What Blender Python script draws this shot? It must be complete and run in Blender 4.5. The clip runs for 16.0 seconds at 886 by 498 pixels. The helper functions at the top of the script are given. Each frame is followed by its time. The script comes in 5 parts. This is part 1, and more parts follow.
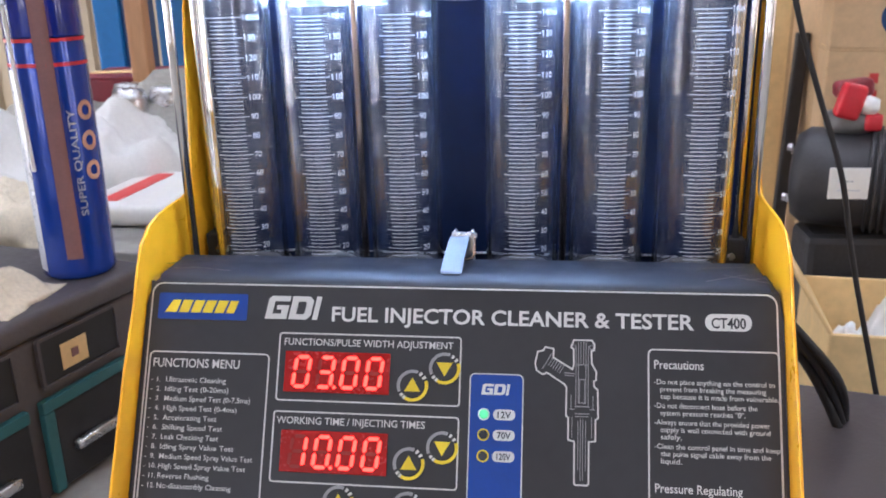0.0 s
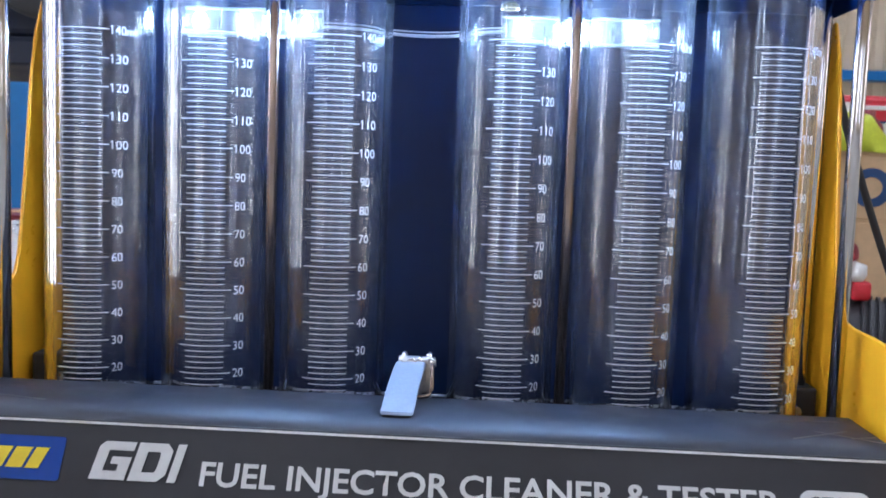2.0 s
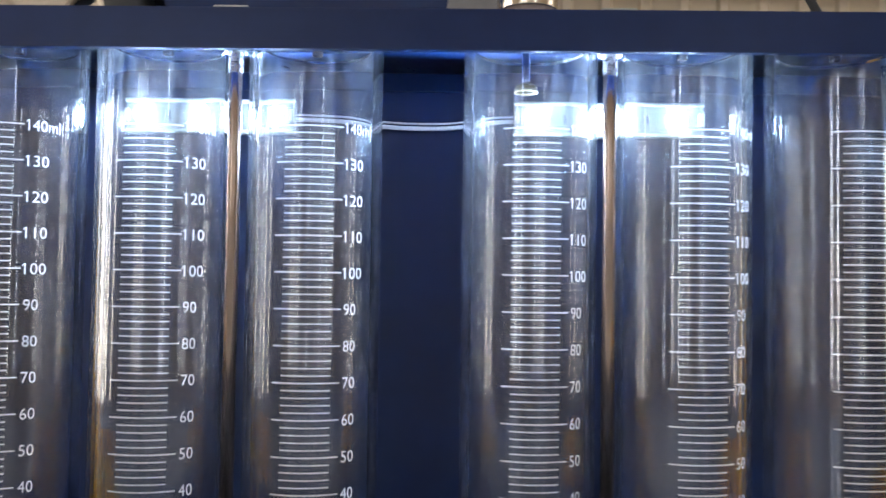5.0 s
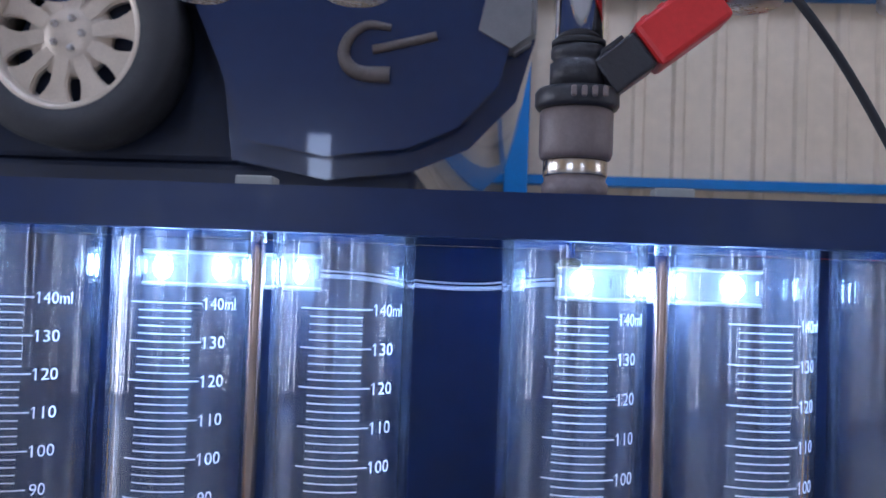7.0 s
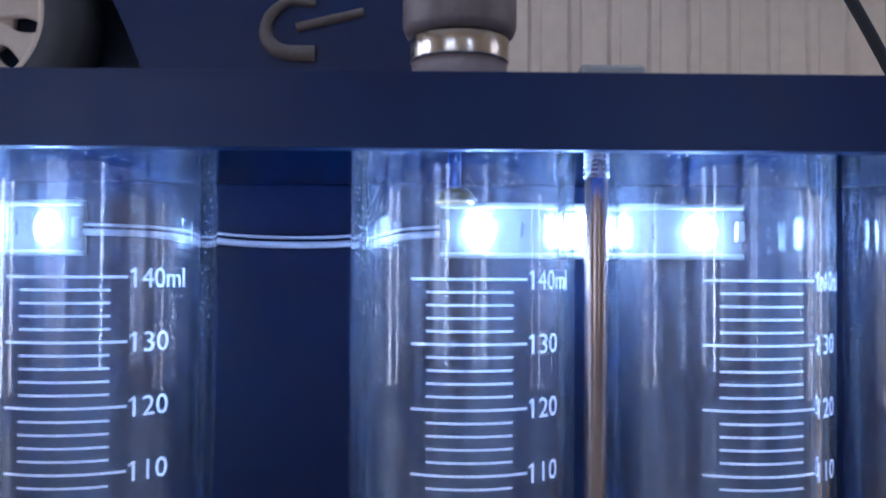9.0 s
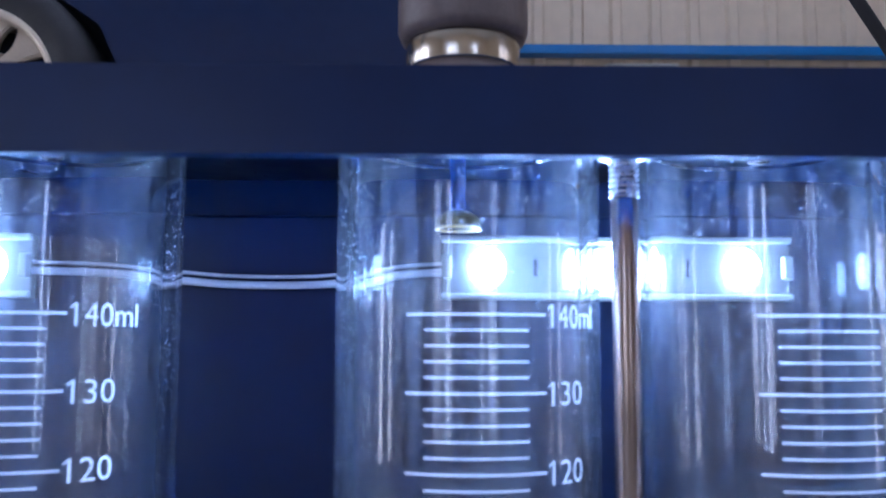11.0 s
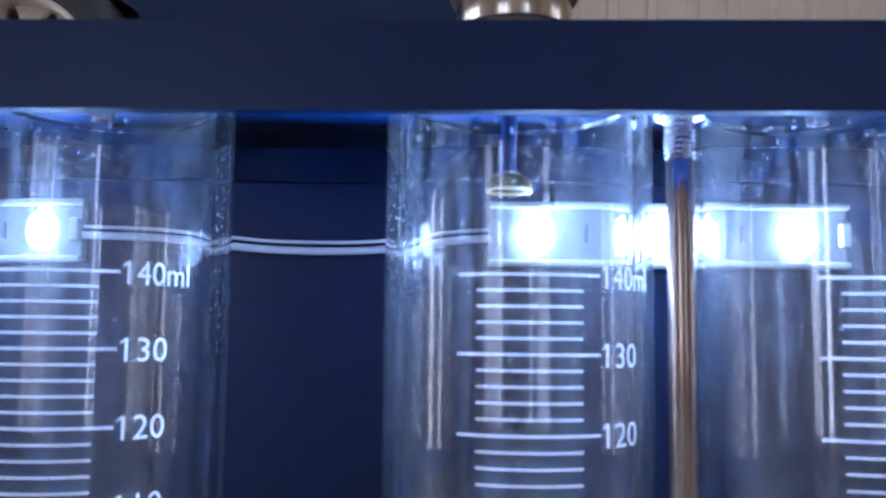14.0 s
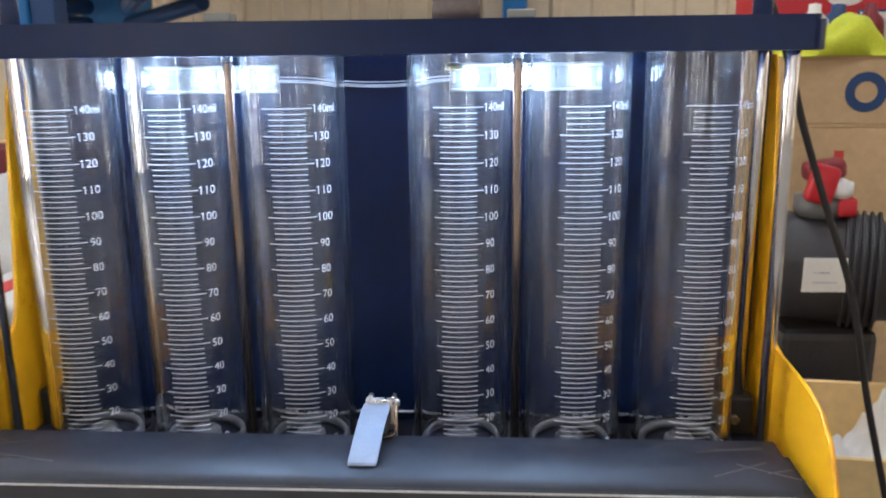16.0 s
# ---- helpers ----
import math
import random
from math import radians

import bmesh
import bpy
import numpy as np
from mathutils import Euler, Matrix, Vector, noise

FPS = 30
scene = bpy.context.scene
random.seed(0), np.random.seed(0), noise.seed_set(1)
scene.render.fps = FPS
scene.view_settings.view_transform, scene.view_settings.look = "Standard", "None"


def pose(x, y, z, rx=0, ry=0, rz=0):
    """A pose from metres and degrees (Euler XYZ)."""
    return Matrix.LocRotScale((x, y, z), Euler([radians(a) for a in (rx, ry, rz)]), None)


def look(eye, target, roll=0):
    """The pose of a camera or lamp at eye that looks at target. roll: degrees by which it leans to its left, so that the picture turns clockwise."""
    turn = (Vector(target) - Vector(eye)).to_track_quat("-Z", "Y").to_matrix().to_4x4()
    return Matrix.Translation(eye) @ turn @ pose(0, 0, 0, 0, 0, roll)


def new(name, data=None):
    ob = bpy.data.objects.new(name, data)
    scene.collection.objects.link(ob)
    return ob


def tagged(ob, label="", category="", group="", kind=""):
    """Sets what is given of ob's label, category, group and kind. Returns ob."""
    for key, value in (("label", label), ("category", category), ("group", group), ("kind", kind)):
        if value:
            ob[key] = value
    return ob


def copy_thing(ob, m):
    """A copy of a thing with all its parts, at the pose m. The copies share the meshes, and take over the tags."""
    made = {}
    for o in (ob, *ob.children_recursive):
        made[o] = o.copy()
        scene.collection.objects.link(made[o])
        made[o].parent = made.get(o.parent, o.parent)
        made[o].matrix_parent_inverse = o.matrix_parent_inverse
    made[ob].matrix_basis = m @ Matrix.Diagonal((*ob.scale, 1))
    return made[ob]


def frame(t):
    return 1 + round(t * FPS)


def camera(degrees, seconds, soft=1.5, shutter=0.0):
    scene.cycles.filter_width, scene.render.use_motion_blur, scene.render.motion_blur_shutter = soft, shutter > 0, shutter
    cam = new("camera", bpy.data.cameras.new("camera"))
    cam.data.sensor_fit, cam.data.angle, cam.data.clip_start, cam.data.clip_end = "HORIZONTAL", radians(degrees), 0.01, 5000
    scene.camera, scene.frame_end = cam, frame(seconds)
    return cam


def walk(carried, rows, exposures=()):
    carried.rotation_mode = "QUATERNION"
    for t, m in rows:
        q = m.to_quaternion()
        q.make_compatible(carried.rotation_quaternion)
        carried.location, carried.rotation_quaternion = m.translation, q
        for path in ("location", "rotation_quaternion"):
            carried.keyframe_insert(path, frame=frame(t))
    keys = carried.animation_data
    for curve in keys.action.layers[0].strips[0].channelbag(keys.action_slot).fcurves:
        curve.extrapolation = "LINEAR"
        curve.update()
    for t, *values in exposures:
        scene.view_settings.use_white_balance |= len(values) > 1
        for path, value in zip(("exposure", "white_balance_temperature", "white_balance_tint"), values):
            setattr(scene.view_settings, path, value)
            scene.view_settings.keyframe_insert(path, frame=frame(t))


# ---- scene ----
cam = camera(54.4, 16.0, soft=1.5, shutter=0.26)
cam.data.dof.use_dof, cam.data.dof.focus_distance, cam.data.dof.aperture_fstop = True, 0.28, 40.0
PATH = [
    (0, (0.0507, -0.4949, 0.1744), (-0.1931, 1.3947, -0.4338), -1.40),
    (0.5, (0.0558, -0.489, 0.1678), (-0.2026, 1.4229, -0.3593), -0.89),
    (1, (0.0508, -0.4743, 0.1538), (-0.1699, 1.4742, -0.2397), 0.07),
    (1.5, (0.0448, -0.412, 0.1298), (-0.1212, 1.5556, -0.188), 1.18),
    (2, (0.0254, -0.3486, 0.1046), (-0.0639, 1.6411, -0.0769), 2.07),
    (2.5, (0.0182, -0.3041, 0.0845), (-0.0117, 1.6946, 0.0176), 2.58),
    (3, (0.0182, -0.2809, 0.0637), (-0.0029, 1.719, 0.0531), 2.48),
    (3.5, (0.016, -0.2858, 0.0671), (-0.0128, 1.714, 0.0623), 2.07),
    (4, (0.013, -0.2842, 0.0698), (-0.0128, 1.7153, 0.1059), 1.44),
    (4.5, (0.0217, -0.291, 0.0941), (-0.0007, 1.7079, 0.1555), 0.95),
    (5, (0.0124, -0.2772, 0.1086), (-0.0258, 1.7212, 0.1778), 0.82),
    (5.2, (0.0094, -0.2631, 0.1085), (-0.0329, 1.7331, 0.2242), 0.90),
    (7.3, (0.0081, -0.2577, 0.1682), (-0.098, 1.7388, 0.2223), 2.12),
    (7.5, (0.0019, -0.2389, 0.1608), (-0.0728, 1.7586, 0.2271), 1.92),
    (8, (0.0065, -0.2028, 0.1583), (-0.0449, 1.7959, 0.2085), 1.41),
    (8.5, (0.0209, -0.1818, 0.1561), (0.0162, 1.8152, 0.2193), 0.84),
    (9, (0.0284, -0.1661, 0.1565), (0.0578, 1.8333, 0.1918), 0.35),
    (9.2, (0.0296, -0.1571, 0.1552), (0.0652, 1.8417, 0.2145), 0.13),
    (11.5, (0.0292, -0.1356, 0.1479), (0.0327, 1.8458, 0.3845), 0.19),
    (12, (0.0271, -0.1277, 0.1448), (0.0119, 1.8504, 0.4052), 0.08),
    (12.5, (0.0258, -0.1294, 0.1499), (-0.0114, 1.8512, 0.3905), 0.17),
    (13, (0.0279, -0.1337, 0.1492), (-0.0158, 1.8475, 0.3841), 0.20),
    (13.5, (0.0276, -0.1378, 0.1493), (-0.0206, 1.8443, 0.3769), 0.45),
    (14, (0.0266, -0.1399, 0.1467), (-0.0324, 1.8478, 0.3256), 0.67),
    (14.5, (0.0308, -0.1562, 0.1467), (-0.04, 1.839, 0.2498), 0.77),
    (14.8, (0.036, -0.1762, 0.1442), (-0.0834, 1.8197, 0.1917), 0.57),
    (15, (0.0317, -0.1886, 0.1468), (-0.0372, 1.8088, 0.0713), 0.62),
    (15.5, (0.039, -0.2561, 0.146), (-0.0718, 1.7178, -0.1563), 0.12),
    (16, (0.0497, -0.3601, 0.1817), (-0.0709, 1.577, -0.3011), -0.73),
]
EXPOSURES = [(0, 1.78, 5150, 17), (1.5, 1.55, 4850, 17), (2, 1.48, 4920, 15), (3, 1.40, 5350, 12), (5, 1.50, 5600, 12), (7.3, 1.08, 4450, 22), (9, 0.85, 4480, 23), (12.5, 0.78, 4500, 23), (14.0, 0.75, 4720, 22), (14.5, 0.6, 4830, 20), (15.5, 1.0, 5000, 12), (16, 1.35, 5600, 12)]
walk(cam, [(t, look(eye, target, roll)) for t, eye, target, roll in PATH], EXPOSURES)

# ---------------------------------------------------------------- world and light
STREAK_WATTS, BATTEN = 11.0, 27.0
world = bpy.data.worlds.new("world")
scene.world = world
world.use_nodes = True
wnt = world.node_tree
wbg = wnt.nodes["Background"]
sky = wnt.nodes.new("ShaderNodeTexSky")
sky.sky_type, sky.sun_disc, sky.sun_elevation, sky.sun_rotation = "NISHITA", False, radians(38), radians(200)
wnt.links.new(sky.outputs[0], wbg.inputs[0])
wbg.inputs[1].default_value = 0.1


def area_lamp(name, m, sx, sy, watts, color):
    d = bpy.data.lights.new(name, "AREA")
    d.shape, d.size, d.size_y, d.energy, d.color = "RECTANGLE", sx, sy, watts, color
    ob = new(name, d)
    ob.matrix_world = m
    return ob


# ---------------------------------------------------------------- materials
def node_mat(name):
    m = bpy.data.materials.new(name)
    m.use_nodes = True
    nt = m.node_tree
    return m, nt, nt.nodes["Principled BSDF"]


def mat(name, color, rough=0.5, metal=0.0, vary=0.12, scale=30.0, bump=0.0, bump_scale=200.0, coat=0.0, stretch=(1, 1, 1), wear=None, island=0.0, spec=0.5):
    """A surface with two scales of variation, roughness that follows it, and fine relief."""
    m, nt, b = node_mat(name)
    N, L = nt.nodes.new, nt.links.new
    tc = N("ShaderNodeTexCoord")
    mp = N("ShaderNodeMapping")
    mp.inputs["Scale"].default_value = stretch
    L(tc.outputs["Object"], mp.inputs[0])
    n1, n2 = N("ShaderNodeTexNoise"), N("ShaderNodeTexNoise")
    for n, s, d in ((n1, scale, 3), (n2, scale * 9, 4)):
        n.inputs["Scale"].default_value, n.inputs["Detail"].default_value = s, d
        L(mp.outputs[0], n.inputs["Vector"])
    mix = N("ShaderNodeMath")
    mix.operation = "ADD"
    L(n1.outputs[0], mix.inputs[0])
    L(n2.outputs[0], mix.inputs[1])
    ramp = N("ShaderNodeMapRange")
    ramp.inputs[1].default_value, ramp.inputs[2].default_value = 0.7, 1.3
    ramp.inputs[3].default_value, ramp.inputs[4].default_value = 1 - vary, 1 + vary
    L(mix.outputs[0], ramp.inputs[0])
    value = ramp.outputs[0]
    if island:
        g = N("ShaderNodeObjectInfo")
        r2 = N("ShaderNodeMapRange")
        r2.inputs[3].default_value, r2.inputs[4].default_value = 1 - island, 1 + island
        L(g.outputs["Random"], r2.inputs[0])
        mu = N("ShaderNodeMath")
        mu.operation = "MULTIPLY"
        L(value, mu.inputs[0])
        L(r2.outputs[0], mu.inputs[1])
        value = mu.outputs[0]
    vm = N("ShaderNodeVectorMath")
    vm.operation = "SCALE"
    vm.inputs[0].default_value = color[:3]
    L(value, vm.inputs["Scale"])
    src = vm.outputs[0]
    if wear:
        wn = N("ShaderNodeTexNoise")
        wn.inputs["Scale"].default_value, wn.inputs["Detail"].default_value = wear[1], 6
        L(tc.outputs["Object"], wn.inputs["Vector"])
        wr = N("ShaderNodeMapRange")
        wr.inputs[1].default_value, wr.inputs[2].default_value = wear[2], wear[2] + 0.12
        L(wn.outputs[0], wr.inputs[0])
        mx = N("ShaderNodeMix")
        mx.data_type = "RGBA"
        L(wr.outputs[0], mx.inputs["Factor"])
        L(src, mx.inputs["A"])
        mx.inputs["B"].default_value = (*wear[0], 1)
        src = mx.outputs["Result"]
    L(src, b.inputs["Base Color"])
    rr = N("ShaderNodeMapRange")
    rr.inputs[1].default_value, rr.inputs[2].default_value = 0.7, 1.3
    rr.inputs[3].default_value, rr.inputs[4].default_value = max(0.02, rough * 0.8), min(1, rough * 1.2)
    L(mix.outputs[0], rr.inputs[0])
    L(rr.outputs[0], b.inputs["Roughness"])
    b.inputs["Metallic"].default_value = metal
    b.inputs["Coat Weight"].default_value = coat
    b.inputs["Specular IOR Level"].default_value = spec
    if bump:
        bn = N("ShaderNodeTexNoise")
        bn.inputs["Scale"].default_value, bn.inputs["Detail"].default_value = bump_scale, 4
        L(mp.outputs[0], bn.inputs["Vector"])
        bp = N("ShaderNodeBump")
        bp.inputs["Strength"].default_value = bump
        bp.inputs["Distance"].default_value = 0.001
        L(bn.outputs[0], bp.inputs["Height"])
        L(bp.outputs[0], b.inputs["Normal"])
    return m


def glow(name, color, strength, base=(0.8, 0.8, 0.8)):
    m, nt, b = node_mat(name)
    b.inputs["Base Color"].default_value = (*base, 1)
    b.inputs["Emission Color"].default_value = (*color, 1)
    b.inputs["Emission Strength"].default_value = strength
    return m


def clear_glass(name, tint, rough, ior):
    """Clear acrylic or glass, with faint smears and dust in the gloss and painted light streaks."""
    m, nt, b = node_mat(name)
    N, L = nt.nodes.new, nt.links.new
    b.inputs["Base Color"].default_value = (*tint, 1)
    b.inputs["Transmission Weight"].default_value = 1
    b.inputs["IOR"].default_value = ior
    tc, n = N("ShaderNodeTexCoord"), N("ShaderNodeTexNoise")
    n.inputs["Scale"].default_value, n.inputs["Detail"].default_value = 60, 6
    L(tc.outputs["Object"], n.inputs["Vector"])
    r = N("ShaderNodeMapRange")
    r.inputs[1].default_value, r.inputs[2].default_value = 0.4, 0.75
    r.inputs[3].default_value, r.inputs[4].default_value = rough, rough + 0.05
    L(n.outputs[0], r.inputs[0])
    L(r.outputs[0], b.inputs["Roughness"])
    # dust and dried drops: a thin pale film with specks
    out = nt.nodes["Material Output"]
    film = N("ShaderNodeBsdfDiffuse")
    film.inputs[0].default_value = (0.8, 0.82, 0.85, 1)
    through_film = N("ShaderNodeBsdfTranslucent")
    through_film.inputs[0].default_value = (0.8, 0.82, 0.85, 1)
    both = N("ShaderNodeMixShader")
    both.inputs[0].default_value = 0.5
    L(film.outputs[0], both.inputs[1])
    L(through_film.outputs[0], both.inputs[2])
    speck = N("ShaderNodeTexVoronoi")
    speck.inputs["Scale"].default_value = 950
    L(tc.outputs["Object"], speck.inputs["Vector"])
    dot = N("ShaderNodeMapRange")
    dot.inputs[1].default_value, dot.inputs[2].default_value, dot.inputs[3].default_value, dot.inputs[4].default_value = 0.04, 0.205, 1.0, 0.0
    L(speck.outputs["Distance"], dot.inputs[0])
    patch = N("ShaderNodeTexNoise")
    patch.inputs["Scale"].default_value, patch.inputs["Detail"].default_value = 38, 5
    L(tc.outputs["Object"], patch.inputs["Vector"])
    # film haze drawn out vertically, imitating reflected streaks along the tube
    streak_map = N("ShaderNodeMapping")
    streak_map.inputs["Scale"].default_value = (1, 1, 0.05)
    L(tc.outputs["Object"], streak_map.inputs[0])
    streak_noise = N("ShaderNodeTexNoise")
    streak_noise.inputs["Scale"].default_value, streak_noise.inputs["Detail"].default_value = 260, 4
    L(streak_map.outputs[0], streak_noise.inputs["Vector"])
    sep = N("ShaderNodeSeparateXYZ")
    L(tc.outputs["Object"], sep.inputs[0])
    splash = N("ShaderNodeMapRange")
    splash.inputs[1].default_value, splash.inputs[2].default_value, splash.inputs[3].default_value, splash.inputs[4].default_value = 0.130, 0.168, 0.15, 1.0
    L(sep.outputs[2], splash.inputs[0])
    where = N("ShaderNodeMapRange")
    where.inputs[1].default_value, where.inputs[2].default_value, where.inputs[3].default_value, where.inputs[4].default_value = 0.40, 0.58, 0.0, 0.6
    L(patch.outputs[0], where.inputs[0])
    dots = N("ShaderNodeMath")
    dots.operation = "MULTIPLY"
    L(dot.outputs[0], dots.inputs[0])
    L(where.outputs[0], dots.inputs[1])
    haze = N("ShaderNodeMapRange")
    haze.inputs[1].default_value, haze.inputs[2].default_value, haze.inputs[3].default_value, haze.inputs[4].default_value = 0.47, 0.74, 0.0010, 0.025
    L(streak_noise.outputs[0], haze.inputs[0])
    total = N("ShaderNodeMath")
    total.operation = "ADD"
    drops = N("ShaderNodeMath")
    drops.operation = "MULTIPLY"
    L(dots.outputs[0], drops.inputs[0])
    L(splash.outputs[0], drops.inputs[1])
    L(drops.outputs[0], total.inputs[0])
    L(haze.outputs[0], total.inputs[1])
    mixs = N("ShaderNodeMixShader")
    L(total.outputs[0], mixs.inputs[0])
    L(b.outputs[0], mixs.inputs[1])
    L(both.outputs[0], mixs.inputs[2])
    L(mixs.outputs[0], out.inputs[0])
    return m


def lit_ink(name, color):
    """Thin white print on clear plastic: it scatters light from either side."""
    m = mat(name, color, 0.5, 0, 0.08, 700)
    nt = m.node_tree
    back, mix = nt.nodes.new("ShaderNodeBsdfTranslucent"), nt.nodes.new("ShaderNodeMixShader")
    back.inputs[0].default_value = (*color, 1)
    mix.inputs[0].default_value = 0.09
    nt.links.new(nt.nodes["Principled BSDF"].outputs[0], mix.inputs[1])
    nt.links.new(back.outputs[0], mix.inputs[2])
    nt.links.new(mix.outputs[0], nt.nodes["Material Output"].inputs[0])
    return m


M_YELLOW = mat("yellow_paint", (0.95, 0.45, 0.002), 0.33, 0, 0.05, 25, 0.12, 900, coat=0.2)
M_BLACK = mat("black_powder_coat", (0.010, 0.012, 0.022), 0.42, 0, 0.15, 20, 0.25, 1500)
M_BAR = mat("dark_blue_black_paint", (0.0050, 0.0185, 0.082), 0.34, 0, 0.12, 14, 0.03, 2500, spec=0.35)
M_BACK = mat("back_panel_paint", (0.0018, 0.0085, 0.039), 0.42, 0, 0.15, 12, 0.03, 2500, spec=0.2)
M_PANEL = mat("matt_panel_foil", (0.03, 0.03, 0.034), 0.42, 0, 0.1, 16, 0.1, 1800)
M_LEDGE = mat("worn_black_lacquer", (0.018, 0.020, 0.030), 0.43, 0, 0.06, 6, 0.02, 1200)
M_SCUFF = mat("worn_bare_metal", (0.13, 0.12, 0.115), 0.4, 0.4, 0.4, 300)
M_CHROME = mat("polished_steel", (0.72, 0.70, 0.68), 0.1, 1, 0.06, 60, 0.03, 400, stretch=(1, 1, 0.1))
M_STEEL = mat("brushed_steel", (0.55, 0.55, 0.56), 0.28, 1, 0.12, 60, 0.1, 500)
M_COPPERED = mat("tarnished_rod_steel", (0.38, 0.30, 0.25), 0.20, 1, 0.12, 40, 0.05, 300, stretch=(1, 1, 0.15))
M_LATCH = mat("pale_blue_zinc", (0.30, 0.335, 0.40), 0.38, 0.35, 0.06, 80, 0.1, 700)
M_WHITE = mat("white_print", (0.64, 0.64, 0.62), 0.5, 0, 0.05, 300)
M_MARK = lit_ink("white_scale_print", (0.74, 0.76, 0.82))
M_SILVER = mat("silver_print", (0.33, 0.33, 0.34), 0.4, 0.2, 0.08, 200)
M_BLUE = mat("blue_print", (0.012, 0.055, 0.30), 0.4, 0, 0.06, 60)
M_YPRINT = mat("yellow_print", (0.78, 0.60, 0.02), 0.4, 0, 0.05, 100)
# filter's red base is raised to hold the lit segments' glow
M_REDLENS = mat("glow_red_filter", (0.32, 0.010, 0.010), 0.25, 0, 0.1, 60)
M_SEG_OFF = mat("unlit_segment", (0.25, 0.014, 0.010), 0.4, 0, 0.1, 60)
M_SEG = glow("lit_red_segment", (1.0, 0.018, 0.006), 3.6, (0.5, 0.02, 0.01))
M_LED = glow("lit_white_diode", (0.60, 0.78, 1.0), 380.0)
M_GREENLED = glow("lit_green_lamp", (0.06, 1.0, 0.25), 0.22, (0.2, 0.4, 0.25))
M_LEDOFF = mat("dark_lamp", (0.05, 0.055, 0.06), 0.2, 0)
M_PAD = mat("white_pad_plastic", (0.34, 0.35, 0.32), 0.4, 0, 0.05, 100)
M_STRIP = mat("translucent_module_resin", (0.16, 0.165, 0.15), 0.4, 0, 0.05, 100)
M_WIRE = mat("white_wire", (0.45, 0.46, 0.50), 0.5, 0, 0.06, 100)
M_GLASS = clear_glass("tube_acrylic", (0.97, 0.98, 1.0), 0.0, 1.47)
M_RUBBER = mat("black_rubber", (0.016, 0.016, 0.018), 0.55, 0, 0.2, 60, 0.2, 600)
M_INJ_GREY = mat("grey_injector_plastic", (0.19, 0.155, 0.145), 0.4, 0, 0.12, 80, 0.2, 600)
M_INJ_DARK = mat("dark_injector_plastic", (0.028, 0.028, 0.032), 0.38, 0, 0.15, 80, 0.2, 600)
M_REDPLUG = mat("red_plug_plastic", (0.62, 0.028, 0.022), 0.35, 0, 0.08, 60, 0.1, 500)
M_YCUP = mat("yellowish_plastic", (0.07, 0.06, 0.015), 0.35, 0, 0.1, 80)
M_RING = mat("satin_turned_steel", (0.66, 0.61, 0.52), 0.2, 1, 0.05, 60)
M_GREY0 = mat("grey_base_plastic", (0.17, 0.17, 0.18), 0.35, 0, 0.15, 60)
M_BRASS = mat("brass_nozzle", (0.50, 0.38, 0.13), 0.4, 1, 0.1, 80)


# ---------------------------------------------------------------- mesh helpers
def finish(bm, smooth=None):
    if smooth is not None:
        for fc in bm.faces:
            fc.smooth = True
        for e in bm.edges:
            if len(e.link_faces) == 2 and e.calc_face_angle(0) > radians(smooth):
                e.smooth = False
    return bm


def obj(name, bm, material, parent=None, m=None, smooth=None):
    finish(bm, smooth)
    me = bpy.data.meshes.new(name)
    bm.to_mesh(me)
    bm.free()
    for mm in material if isinstance(material, (list, tuple)) else [material]:
        me.materials.append(mm)
    ob = new(name, me)
    if parent:
        ob.parent = parent
    if m is not None:
        ob.matrix_basis = m
    return ob


def part(name, bm, material, parent, label="", m=None, smooth=None):
    ob = obj(name, bm, material, parent, m, smooth)
    return tagged(ob, label) if label else ob


def thing(name, label, category, m=None, group="", kind=""):
    ob = new(name)
    ob.empty_display_size = 0.02
    if m is not None:
        ob.matrix_basis = m
    return tagged(ob, label, category, group, kind)


def box(x0, x1, y0, y1, z0, z1, bevel=0.0, seg=2, bm=None):
    bm = bm or bmesh.new()
    m = Matrix.LocRotScale(((x0 + x1) / 2, (y0 + y1) / 2, (z0 + z1) / 2), None, (x1 - x0, y1 - y0, z1 - z0))
    made = bmesh.ops.create_cube(bm, size=1, matrix=m)["verts"]
    if bevel:
        es = list({e for v in made for e in v.link_edges})
        bmesh.ops.bevel(bm, geom=es, offset=bevel, segments=seg, profile=0.5, affect="EDGES")
    return bm


def lathe(profile, seg=32, bm=None, m=None, close=False):
    """Turn a list of (radius, height) round z."""
    bm = bm or bmesh.new()
    m = m or Matrix()
    rings = []
    for r, z in profile:
        rings.append([bm.verts.new(m @ Vector((r * math.cos(2 * math.pi * i / seg), r * math.sin(2 * math.pi * i / seg), z))) for i in range(seg)])
    pairs = list(zip(rings, rings[1:])) + ([(rings[-1], rings[0])] if close else [])
    for a, b in pairs:
        for i in range(seg):
            j = (i + 1) % seg
            bm.faces.new((a[i], a[j], b[j], b[i]))
    if not close:
        if profile[0][0] > 1e-6:
            bm.faces.new(rings[0][::-1])
        if profile[-1][0] > 1e-6:
            bm.faces.new(rings[-1])
    return bm


